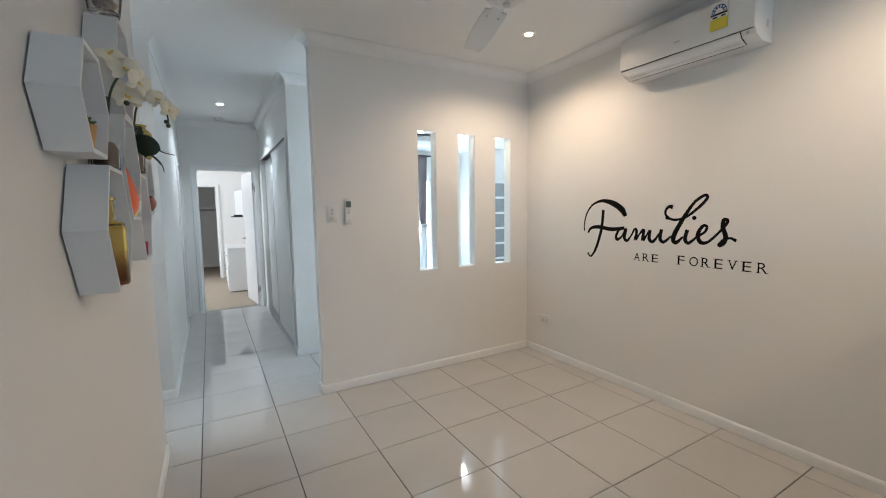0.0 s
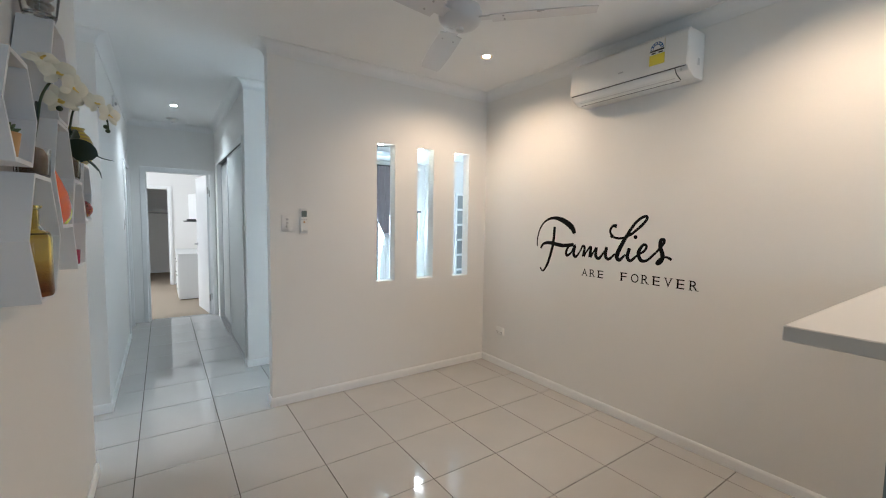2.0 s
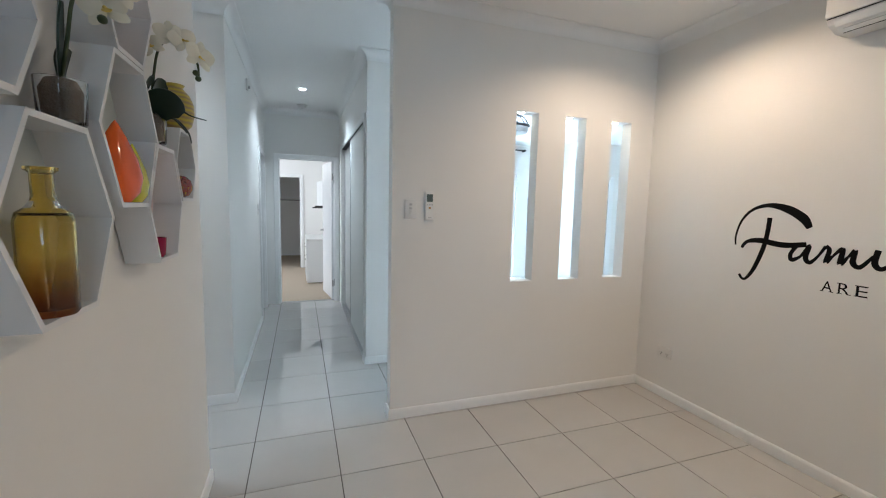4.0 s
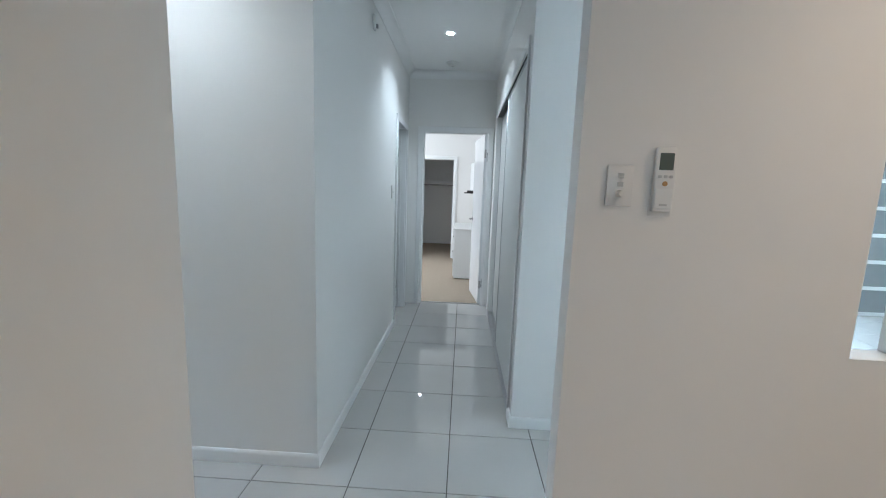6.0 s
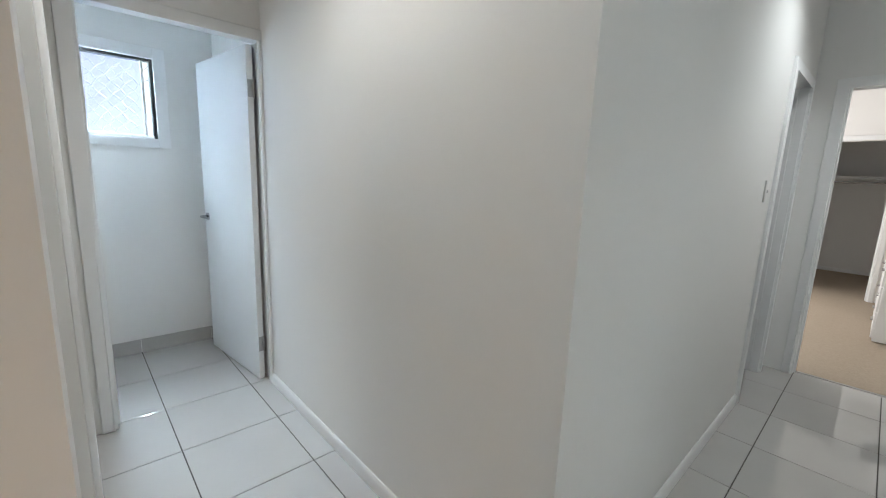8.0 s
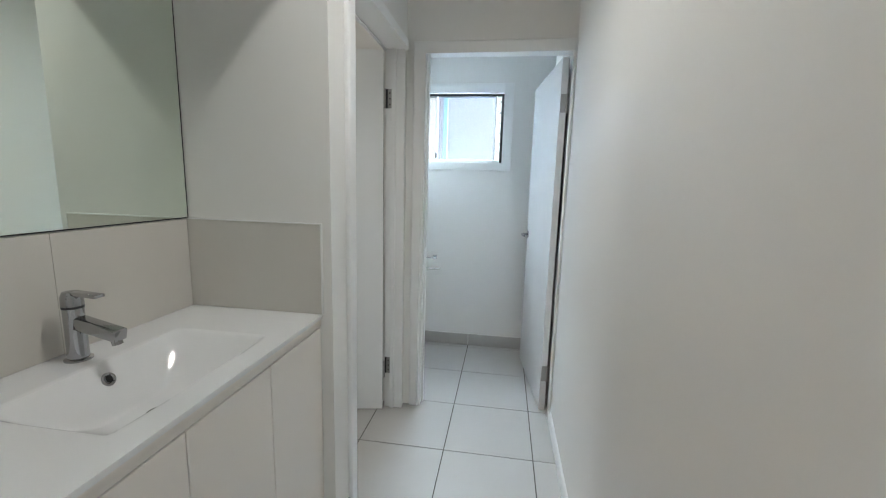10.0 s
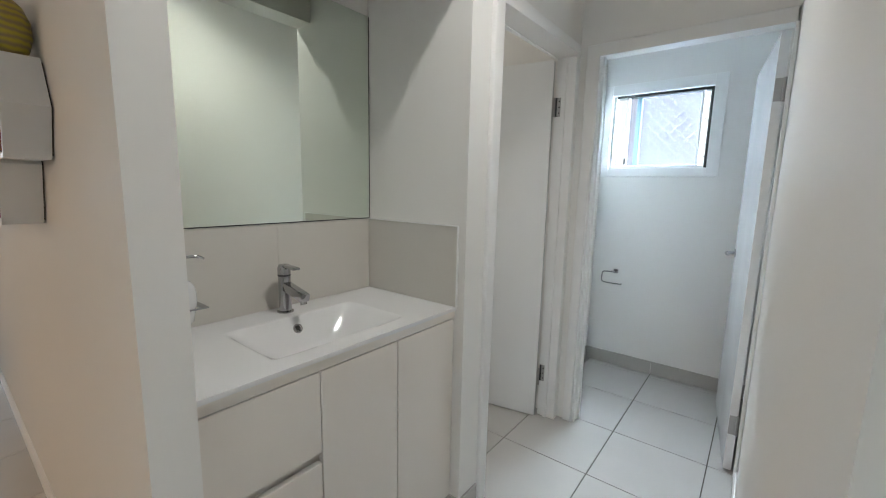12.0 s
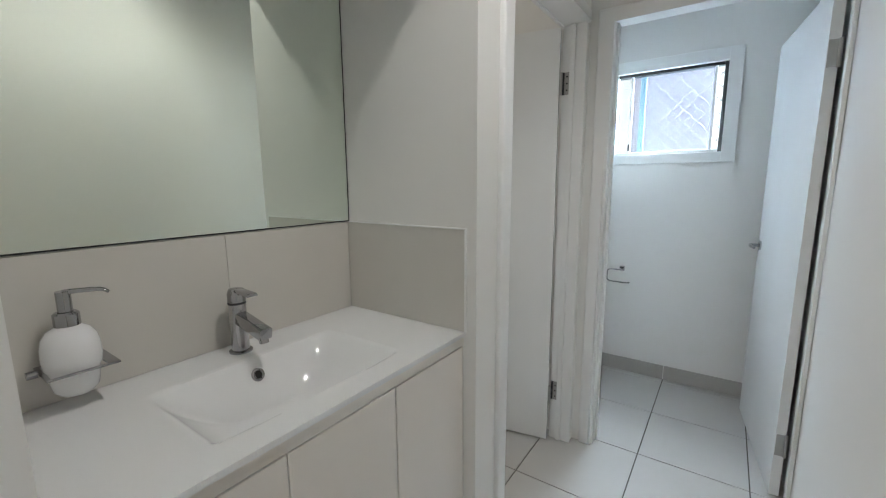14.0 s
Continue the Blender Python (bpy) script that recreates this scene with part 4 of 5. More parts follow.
hexagon_shelf(3.21, 1.66, 0.14, 0.07, 0.12, "lilac", "small white hexagon shelf holding a potted succulent")
hexagon_shelf(3.38, 1.366, 0.18, 0.088, 0.162, "sage", "white hexagon shelf holding a tall amber bottle")
hexagon_shelf(3.70, 1.866, 0.16, 0.075, 0.148, "pink", "white hexagon shelf with an empty pale pink inside")
hexagon_shelf(3.69, 1.551, 0.175, 0.086, 0.165, "sage", "white hexagon shelf holding orange and lime ornaments")
hexagon_shelf(3.918, 1.394, 0.156, 0.083, 0.16, "pink", "white hexagon shelf holding a crimson votive glass")
hexagon_shelf(4.15, 1.519, 0.128, 0.067, 0.116, "slate", "white hexagon shelf holding a mosaic ball")

bottle = thing("glass_bottle", "tall amber glass bottle, darker at the base", "bottle", pose(0.233, 3.37, 1.2145))
part("glass", lathe([(0.001, 0.002), (0.033, 0.0), (0.037, 0.006), (0.0375, 0.15), (0.034, 0.165), (0.018, 0.176), (0.0145, 0.19), (0.0145, 0.226), (0.021, 0.231), (0.021, 0.236), (0.012, 0.2365), (0.0115, 0.19), (0.03, 0.163), (0.034, 0.15), (0.0335, 0.012), (0.001, 0.01)], 36), M_AMBER, bottle)


def teardrop(name, label, m, mat, h, r):
    o = thing(name, label, "ornament", m)
    part("body", lathe([(0.001, 0.0), (r * 0.45, 0.0), (r * 0.85, h * 0.12), (r, h * 0.32), (r * 0.82, h * 0.55), (r * 0.42, h * 0.8), (r * 0.14, h * 0.95), (0.001, h)], 28, flat=0.45), mat, o)
    return o


teardrop("glass_drop", "orange teardrop glass ornament standing on edge", pose(0.232, 3.662, 1.3975, 0, 0, 70), M_ORANGE, 0.18, 0.066)
teardrop("glass_drop", "lime yellow teardrop glass ornament standing behind", pose(0.236, 3.742, 1.3975, 0, 0, 80), M_LIME, 0.14, 0.052)

votive = thing("votive_glass", "small crimson votive glass", "candle holder", pose(0.232, 3.88, 1.2455))
part("glass", lathe([(0.001, 0.001), (0.02, 0.0), (0.026, 0.006), (0.029, 0.055), (0.0265, 0.055), (0.023, 0.008), (0.001, 0.006)], 28), M_RED, votive)

ball = thing("mosaic_ball", "red and gold glass mosaic ball", "ornament", pose(0.233, 4.14, 1.4140) @ Matrix.Diagonal((0.78, 0.78, 0.84, 1)))
part("shell", lathe([(0.012, 0.0), (0.036, 0.008), (0.05, 0.03), (0.052, 0.047), (0.046, 0.068), (0.03, 0.083), (0.012, 0.087), (0.012, 0.08), (0.001, 0.08)], 32), M_MOSAIC, ball)

vase = thing("round_vase", "round yellow ceramic vase with brown bands", "vase", pose(0.23, 4.15, 1.6355) @ Matrix.Diagonal((0.82, 0.82, 1.0, 1)))
part("body", lathe([(0.001, 0.0), (0.036, 0.0), (0.056, 0.016), (0.067, 0.05), (0.0655, 0.085), (0.052, 0.115), (0.034, 0.13), (0.03, 0.137), (0.036, 0.146), (0.032, 0.147), (0.027, 0.136), (0.028, 0.128), (0.001, 0.09)], 40), M_YELLOW, vase)

jar = thing("pebble_jar", "tapered clear glass vase half full of pebbles", "vase", pose(0.225, 3.64, 2.0145))
part("glass", lathe([(0.001, 0.001), (0.036, 0.0), (0.04, 0.01), (0.064, 0.2), (0.0615, 0.2), (0.037, 0.012), (0.001, 0.009)], 32), M_GLASS, jar)
rng = random.Random(4)
for k in range(46):
    a, z = rng.uniform(0, 6.28), 0.022 + 0.0019 * k
    r = rng.uniform(0, 0.62) ** 0.5 * (0.034 + 0.1 * z)
    bm = bmesh.new()
    bmesh.ops.create_icosphere(bm, subdivisions=2, radius=0.0105, matrix=pose(r * math.cos(a), r * math.sin(a), z, rng.uniform(0, 180), rng.uniform(0, 180), 0) @ Matrix.Diagonal((1.2, 0.9, 0.7, 1)))
    part("pebble", bm, M_PEBBLE, jar)

succ = thing("potted_succulent", "small green succulent in an ochre pot", "plant", pose(0.225, 3.2, 1.5525))
part("pot", lathe([(0.001, 0.0), (0.024, 0.0), (0.032, 0.055), (0.029, 0.056), (0.026, 0.046), (0.001, 0.046)], 24), M_TERRA, succ)
for ring, (n, tilt, ln) in enumerate(((9, 62, 0.036), (7, 40, 0.036), (5, 18, 0.032))):
    for k in range(n):
        m = pose(0, 0, 0.048, 0, 0, 360 * k / n + ring * 17) @ pose(0, 0, 0, 0, tilt, 0)
        bm = lathe([(0.001, 0), (0.0055, ln * 0.3), (0.0065, ln * 0.65), (0.001, ln)], 8)
        bm.transform(m)
        part("leaf", bm, M_SUCC, succ)


def add_petal(bm, m, length, width):
    rows = []
    for i in range(7):
        u = i / 6
        w = width * math.sin(math.pi * min(0.06 + u * 0.9, 0.97)) ** 0.7
        rows.append([bm.verts.new(m @ Vector((s * w, length * u, 0.16 * length * math.sin(u * 2.6) - 0.25 * w * abs(s)))) for s in (-1, -0.5, 0, 0.5, 1)])
    for a, b in zip(rows, rows[1:]):
        for k in range(4):
            bm.faces.new((a[k], a[k + 1], b[k + 1], b[k]))


def flower(parent, place, face, size, roll=0.0):
    """An orchid bloom that faces along the direction given."""
    base = Matrix.Translation(place) @ Vector(face).to_track_quat("Z", "Y").to_matrix().to_4x4() @ pose(0, 0, 0, 0, 0, roll)
    bm = bmesh.new()
    for a, ln, w in ((0, 1.0, 0.34), (128, 0.95, 0.3), (-128, 0.95, 0.3)):
        add_petal(bm, base @ pose(0, 0, -0.002, 0, 0, a), size * ln, size * w)
    for a in (68, -68):
        add_petal(bm, base @ pose(0, 0, 0.002, 0, 0, a), size, size * 0.52)
    fl = part("flower", bm, M_PETAL, parent, "cream orchid bloom")
    bm = bmesh.new()
    add_petal(bm, base @ pose(0, 0, 0.004, 50, 0, 180), size * 0.45, size * 0.2)
    bmesh.ops.create_icosphere(bm, subdivisions=2, radius=size * 0.09, matrix=base @ Matrix.Translation((0, 0, size * 0.08)))
    part("lip", bm, M_LIP, fl, "yellow lip")


def orchid(label, m, leaves, stem, flowers, buds, roots):
    o = thing("potted_orchid", label, "plant", m)
    part("pot", lathe([(0.001, 0.001), (0.031, 0.0), (0.034, 0.005), (0.037, 0.078), (0.0345, 0.078), (0.032, 0.008), (0.001, 0.007)], 28), M_GLASS, o, "clear glass pot")
    part("moss", lathe([(0.001, 0.009), (0.028, 0.009), (0.031, 0.06), (0.022, 0.078), (0.001, 0.085)], 20), M_MOSS, o, "brown moss and bark")
    for pts, w, *hint in leaves:
        bm = bmesh.new()
        p = [Vector(q) for q in pts]
        rows = []
        for i in range(11):
            u = i / 10
            c = p[0] * (1 - u) ** 2 + 2 * p[1] * u * (1 - u) + p[2] * u * u
            d = (p[1] - p[0]) * (1 - u) + (p[2] - p[1]) * u
            side = d.cross(Vector(hint[0] if hint else (1, 0.2, 0.25))).normalized()
            nrm = side.cross(d).normalized()
            ww = w * math.sin(math.pi * (0.1 + 0.86 * u)) ** 0.6
            rows.append([bm.verts.new(c + side * ww * s + nrm * k) for s, k in ((-1, 0.003), (0, 0), (1, 0.003), (1, 0.0), (0, -0.004), (-1, 0.0))])
        for a, b in zip(rows, rows[1:]):
            for k in range(6):
                bm.faces.new((a[k], a[(k + 1) % 6], b[(k + 1) % 6], b[k]))
        part("leaf", bm, M_LEAF, o, "dark strap leaf")
    part("stem", tube(stem, [0.0032] * (len(stem) - 1) + [0.002], 7), M_STEM, o)
    for place, face, size, roll in flowers:
        flower(o, place, face, size, roll)
    for place in buds:
        bm = bmesh.new()
        bmesh.ops.create_icosphere(bm, subdivisions=2, radius=0.008, matrix=Matrix.Translation(place) @ Matrix.Diagonal((1, 1.3, 1, 1)))
        part("bud", bm, M_STEM, o)
    for r in roots:
        part("root", tube(r, [0.003, 0.0028, 0.0022, 0.0012], 6), M_LEAF, o)
    return o


orchid("white orchid in a clear glass pot on a shelf", pose(0.224, 3.468, 1.5295),
       [([(0, 0, 0.075), (0.01, -0.02, 0.15), (0.02, -0.03, 0.2)], 0.026), ([(0, 0, 0.075), (-0.02, 0.03, 0.12), (-0.01, 0.06, 0.15)], 0.02)],
       [(0, 0, 0.07), (0.012, 0.004, 0.15), (0.022, 0.008, 0.22), (0.045, 0.012, 0.27), (0.07, 0.014, 0.285), (0.09, 0.016, 0.27)],
       [((0.058, 0.006, 0.292), (0.5, -0.85, 0.1), 0.046, 10), ((0.088, 0.012, 0.258), (0.75, -0.6, -0.15), 0.042, -15), ((0.052, 0.05, 0.228), (0.4, -0.9, -0.1), 0.042, 20), ((0.03, -0.01, 0.318), (0.1, -0.6, 0.7), 0.04, 40)],
       [(0.055, 0.03, 0.2)], [])
orchid("white orchid with dark leaves in a glass pot", pose(0.236, 3.885, 1.5555),
       [([(0, -0.012, 0.088), (0.04, -0.03, 0.118), (0.08, -0.026, 0.08)], 0.043, (-0.15, 1, 0.35)), ([(0, 0, 0.06), (0.0, 0.01, 0.16), (0.03, 0.04, 0.17)], 0.034), ([(0, 0, 0.06), (-0.02, -0.02, 0.14), (0.02, -0.035, 0.17)], 0.032)],
       [(0, 0, 0.07), (0.01, 0, 0.17), (0.025, 0.0, 0.25), (0.055, 0.0, 0.285), (0.09, 0.0, 0.275), (0.115, 0.0, 0.23), (0.12, -0.005, 0.185)],
       [((0.055, -0.01, 0.285), (0.5, -0.85, 0.15), 0.042, 0), ((0.085, -0.008, 0.28), (0.55, -0.8, 0.2), 0.04, 25), ((0.122, -0.004, 0.243), (0.7, -0.7, 0), 0.043, -10), ((0.012, -0.012, 0.255), (0.2, -0.95, 0), 0.032, 30)],
       [(0.118, -0.005, 0.185), (0.112, -0.004, 0.2)],
       [[(0.02, 0, 0.08), (0.06, 0, 0.1), (0.095, 0.01, 0.085), (0.13, 0.02, 0.078)], [(0.02, 0, 0.075), (0.06, 0.0, 0.07), (0.085, 0.01, 0.04), (0.092, 0.012, 0.01)], [(0.02, 0, 0.075), (0.05, -0.01, 0.075), (0.075, 0.0, 0.05), (0.085, 0.0, 0.035)]])

# ---- vanity ----
VX0, VX1, VF, VT = SIDE_X + 0.002, SHELF_IN - 0.002, 4.688, 0.903
vanity = thing("vanity_cabinet", "cream gloss vanity cabinet with recessed finger pulls", "cabinet")
part("body", box(VX0, VX1, MIRROR_Y + 0.002, VF - 0.025, 0.1, VT - 0.125), M_CREAM, vanity)
part("top_rail", box(VX0, VX1, VF - 0.045, VF - 0.031, VT - 0.125, VT - 0.014), M_CREAM, vanity)
part("plinth", box(VX0, VX1, MIRROR_Y + 0.05, VF - 0.07, 0.002, 0.1), M_CREAM, vanity)
X1, X2, TOPZ, GAPZ = -0.534, -0.236, 0.856, 0.605
for a, b in ((VX0 + 0.002, X1 - 0.0015), (X1 + 0.0015, X2 - 0.0015)):
    part("door", box(a, b, VF - 0.02, VF, 0.102, TOPZ, 0.002), M_CREAM, vanity, "plain cream cabinet door")
part("drawer", box(X2 + 0.0015, VX1 - 0.002, VF - 0.02, VF, GAPZ + 0.012, TOPZ, 0.002), M_CREAM, vanity, "plain cream drawer front")
part("drawer", box(X2 + 0.0015, VX1 - 0.002, VF - 0.02, VF, 0.102, GAPZ - 0.018, 0.002), M_CREAM, vanity, "plain cream drawer front")
for x in (X1, X2):
    part("pull_clip", box(x - 0.002, x + 0.002, VF - 0.012, VF - 0.006, TOPZ - 0.002, TOPZ + 0.027, 0.001), M_CREAM, vanity)
part("pull_channel", box(VX0, VX1, VF - 0.02, VF + 0.001, TOPZ + 0.004, VT - 0.0135, 0.001), M_CREAM, vanity)

top = thing("basin", "white ceramic vanity top with a moulded rectangular basin", "basin")
BX0, BX1, BY0, BY1 = -0.62, -0.14, 4.335, 4.622
bm = bmesh.new()
nx, ny = 110, 66
VY0, VY1 = MIRROR_Y + 0.001, VF + 0.008


def dish(x, y):
    u, v = (x - BX0) / (BX1 - BX0), (y - BY0) / (BY1 - BY0)
    if not (0 < u < 1 and 0 < v < 1):
        return 0.0
    ends = min(1.0, min(u, 1 - u) / 0.4)
    ends = math.sin(ends * math.pi / 2) ** 0.9
    back = min(1.0, v / 0.3)
    fore = min(1.0, (1 - v) / 0.09)
    fore = math.sin(fore * math.pi / 2)
    return 0.112 * ends * math.sin(back * math.pi / 2) * fore


grid = [[bm.verts.new((VX0 + (VX1 - VX0) * i / nx, VY0 + (VY1 - VY0) * j / ny, VT - dish(VX0 + (VX1 - VX0) * i / nx, VY0 + (VY1 - VY0) * j / ny))) for j in range(ny + 1)] for i in range(nx + 1)]
for i in range(nx):
    for j in range(ny):
        bm.faces.new((grid[i][j], grid[i + 1][j], grid[i + 1][j + 1], grid[i][j + 1]))
edge = [grid[i][ny] for i in range(nx + 1)]
lowv = [bm.verts.new((v.co.x, VY1, VT - 0.013)) for v in edge]
lowb = [bm.verts.new((v.co.x, VY1 - 0.05, VT - 0.013)) for v in edge]
for i in range(nx):
    bm.faces.new((edge[i], edge[i + 1], lowv[i + 1], lowv[i]))
    bm.faces.new((lowv[i], lowv[i + 1], lowb[i + 1], lowb[i]))
bmesh.ops.bevel(bm, geom=[e for e in bm.edges if abs(e.verts[0].co.y - VY1) < 1e-5 and abs(e.verts[1].co.y - VY1) < 1e-5 and abs(e.verts[0].co.z - VT) < 1e-5 and abs(e.verts[1].co.z - VT) < 1e-5], offset=0.004, segments=2, profile=0.5, affect="EDGES")
part("slab", bm, M_CERAMIC, top)
part("overflow", lathe([(0.0085, -0.001), (0.0125, 0.002), (0.0165, 0.001), (0.0175, -0.002)], 24, caps=False), M_CHROME, top, "chrome overflow ring").matrix_basis = pose(-0.378, 4.3572, 0.8625, -62, 0, 0)
part("overflow_hole", lathe([(0.001, 0.0), (0.009, 0.0)], 20), M_BLACK, top).matrix_basis = pose(-0.378, 4.3578, 0.863, -62, 0, 0)
drain = part("drain", lathe([(0.001, 0.006), (0.024, 0.006), (0.031, 0.002), (0.033, -0.002)], 32), M_CHROME, top, "chrome pop-up drain")
drain.matrix_basis = pose(-0.378, 4.5, VT - 0.1115)
part("drain_gap", lathe([(0.031, 0.0), (0.038, 0.0005)], 32, caps=False), M_BLACK, top).matrix_basis = pose(-0.378, 4.5, VT - 0.1115)

tap = thing("basin_mixer", "chrome basin mixer tap with a flat lever", "tap", pose(-0.386, 4.268, VT))
part("base", lathe([(0.001, 0), (0.029, 0.0), (0.029, 0.004), (0.024, 0.007), (0.001, 0.007)], 28), M_CHROME, tap)
part("column", lathe([(0.0225, 0.006), (0.0215, 0.06), (0.0215, 0.135), (0.001, 0.136)], 28), M_CHROME, tap)
part("collar", lathe([(0.0225, 0.132), (0.0225, 0.138)], 28), M_DARK_ALU, tap)
part("spout", extrude_y([(-0.017, 0.0), (0.017, 0.0), (0.017, 0.026), (0.012, 0.03), (-0.012, 0.03), (-0.017, 0.026)], 0.0, 0.115, 0.0025), M_CHROME, tap).matrix_basis = pose(0, 0.012, 0.082, -12, 0, 0)
part("nozzle", rod((0, 0.112, 0.064), (0, 0.116, 0.048), 0.0115, n=20), M_CHROME, tap)
part("head", lathe([(0.0225, 0.137), (0.0225, 0.16), (0.018, 0.172), (0.001, 0.175)], 28), M_CHROME, tap)
part("handle", extrude_y([(-0.014, 0.0), (0.014, 0.0), (0.012, 0.008), (-0.012, 0.008)], 0.0, 0.075, 0.0015), M_CHROME, tap, "flat chrome lever").matrix_basis = pose(0, 0.005, 0.166, -3, 0, 0)

soap = thing("soap_dispenser", "white ceramic soap dispenser with a chrome pump", "soap dispenser", pose(-0.052, 4.264, 0.99))
part("vessel", lathe([(0.001, -0.055), (0.026, -0.055), (0.036, -0.044), (0.04, -0.02), (0.041, -0.004), (0.0455, 0.003), (0.047, 0.02), (0.046, 0.045), (0.042, 0.062), (0.033, 0.075), (0.022, 0.082), (0.019, 0.084), (0.001, 0.085)], 32), M_CERAMIC, soap, "white ceramic vessel")
part("collar", lathe([(0.021, 0.084), (0.021, 0.107), (0.017, 0.111), (0.001, 0.111)], 24), M_CHROME, soap)
part("pump", rod((0, 0, 0.11), (0, 0, 0.152), 0.012, n=20), M_CHROME, soap)
part("nozzle", tube([(0, 0, 0.149), (-0.02, 0.014, 0.151), (-0.05, 0.03, 0.15), (-0.062, 0.037, 0.143)], [0.006, 0.005, 0.0045, 0.003], 8), M_CHROME, soap)
holder = thing("soap_holder", "square chrome wall bracket for the soap dispenser", "holder", pose(-0.052, 4.264, 0.99))
bm = bmesh.new()
for x0, x1, y0, y1 in ((-0.062, 0.05, -0.05, -0.042), (-0.062, 0.05, 0.044, 0.05), (-0.062, -0.043, -0.042, 0.044), (0.043, 0.05, -0.042, 0.044)):
    add_box(bm, x0, x1, y0, y1, -0.004, 0.0)
part("plate", bm, M_CHROME, holder)
part("bracket", box(-0.014, 0.014, -0.06, -0.04, -0.016, 0.012, 0.002), M_CHROME, holder)
part("screw", rod((0.05, -0.02, -0.004), (0.066, -0.02, -0.004), 0.008), M_CHROME, holder)

mirror = thing("wall_mirror", "frameless wall mirror above the vanity", "mirror")
part("glass", box(VX0 + 0.003, VX1, MIRROR_Y + 0.001, MIRROR_Y + 0.007, 1.218, 2.05), M_MIRROR, mirror)
part("edge", box(VX0, VX0 + 0.003, MIRROR_Y + 0.001, MIRROR_Y + 0.0075, 1.216, 2.05), M_DARK_ALU, mirror)
part("edge", box(VX0 + 0.003, VX1, MIRROR_Y + 0.001, MIRROR_Y + 0.0075, 1.2145, 1.2178), M_DARK_ALU, mirror)
splash = thing("splashback", "cream glazed splashback tiles round the vanity", "splashback")
for a, b in ((VX0 + 0.009, -0.4004), (-0.3996, VX1)):
    part("tile", box(a, b, MIRROR_Y + 0.001, MIRROR_Y + 0.009, VT + 0.001, 1.212, 0.0006), M_SPLASH, splash, smooth=False)
part("tile", box(SIDE_X + 0.001, SIDE_X + 0.009, MIRROR_Y + 0.001, 4.695, VT + 0.001, 1.212, 0.001), M_SPLASH, splash, smooth=False)
part("edge_trim", box(SIDE_X + 0.001, SIDE_X + 0.0105, 4.695, 4.7, VT + 0.001, 1.216, 0.001), M_TRIM, splash)
part("edge_trim", box(SIDE_X + 0.001, SIDE_X + 0.0105, MIRROR_Y + 0.01, 4.695, 1.212, 1.216, 0.001), M_TRIM, splash)

# ---- toilet room ----
skirt = thing("tile_skirting", "grey tile skirting along the floor", "skirting")
for y0, y1 in ((4.562, 5.043), (5.046, 5.496), (5.499, COR_Y - 0.002)):
    part("tile", box(TOILET_X + 0.001, TOILET_X + 0.01, y0, y1, 0.002, 0.1, 0.001), M_SKIRT_TILE, skirt, smooth=False)
for x0, x1 in ((-2.858, -2.37), (-2.367, -1.97)):
    part("tile", box(x0, x1, 4.561, 4.57, 0.002, 0.1, 0.001), M_SKIRT_TILE, skirt, smooth=False)
part("tile", box(SIDE_X - 0.12, SIDE_X + 0.009, DOOR_A_Y + 0.001, DOOR_A_Y + 0.01, 0.002, 0.1, 0.001), M_SKIRT_TILE, skirt, smooth=False)
part("tile", box(SIDE_X + 0.001, SIDE_X + 0.009, 4.612, DOOR_A_Y, 0.002, 0.1, 0.001), M_SKIRT_TILE, skirt, smooth=False)

paper = thing("paper_holder", "chrome toilet paper holder, empty", "toilet paper holder", pose(TOILET_X, 4.742, 0.75))
part("rose", box(0.001, 0.02, -0.016, 0.016, -0.016, 0.016, 0.002), M_CHROME, paper)
part("arm", tube([(0.02, 0, 0), (0.06, 0, 0), (0.066, -0.03, 0), (0.066, -0.075, -0.004), (0.066, -0.085, -0.03), (0.066, -0.08, -0.08), (0.066, -0.02, -0.087), (0.066, 0.05, -0.087), (0.066, 0.06, -0.08)], 0.0048, 8), M_CHROME, paper)

win = tagged(new("window_1"), "white sliding window with obscure glass and a diamond security screen", "window", kind="structure")
for y0, y1, z0, z1 in ((WY0 - 0.05, WY0, WZ0 - 0.06, WZ1 + 0.07), (WY1, WY1 + 0.07, WZ0 - 0.06, WZ1 + 0.07), (WY0, WY1, WZ0 - 0.06, WZ0), (WY0, WY1, WZ1, WZ1 + 0.07)):
    part("architrave", box(TOILET_X + 0.001, TOILET_X + 0.012, y0, y1, z0, z1, 0.001), M_TRIM, win)
for y0, y1, z0, z1, mat in ((WY0, WY0 + 0.022, WZ0, WZ1, M_TRIM), (WY1 - 0.02, WY1, WZ0, WZ1, M_BLACK), (WY0 + 0.022, WY1 - 0.02, WZ0, WZ0 + 0.02, M_TRIM), (WY0 + 0.022, WY1 - 0.02, WZ1 - 0.018, WZ1, M_BLACK)):
    part("window_frame", box(TOILET_X - 0.075, TOILET_X - 0.02, y0, y1, z0, z1, 0.002), mat, win)
sash = part("sash", box(TOILET_X - 0.045, TOILET_X - 0.025, 4.72, 4.735, WZ0 + 0.02, WZ1 - 0.018, 0.001), M_TRIM, win, "white sliding sash")
part("stile", box(TOILET_X - 0.045, TOILET_X - 0.025, 5.184, 5.199, WZ0 + 0.02, WZ1 - 0.018, 0.001), M_TRIM, sash)
part("pane", box(TOILET_X - 0.037, TOILET_X - 0.033, 4.735, 5.184, WZ0 + 0.02, WZ1 - 0.018), M_FROST, sash, "obscure glass pane").visible_shadow = False
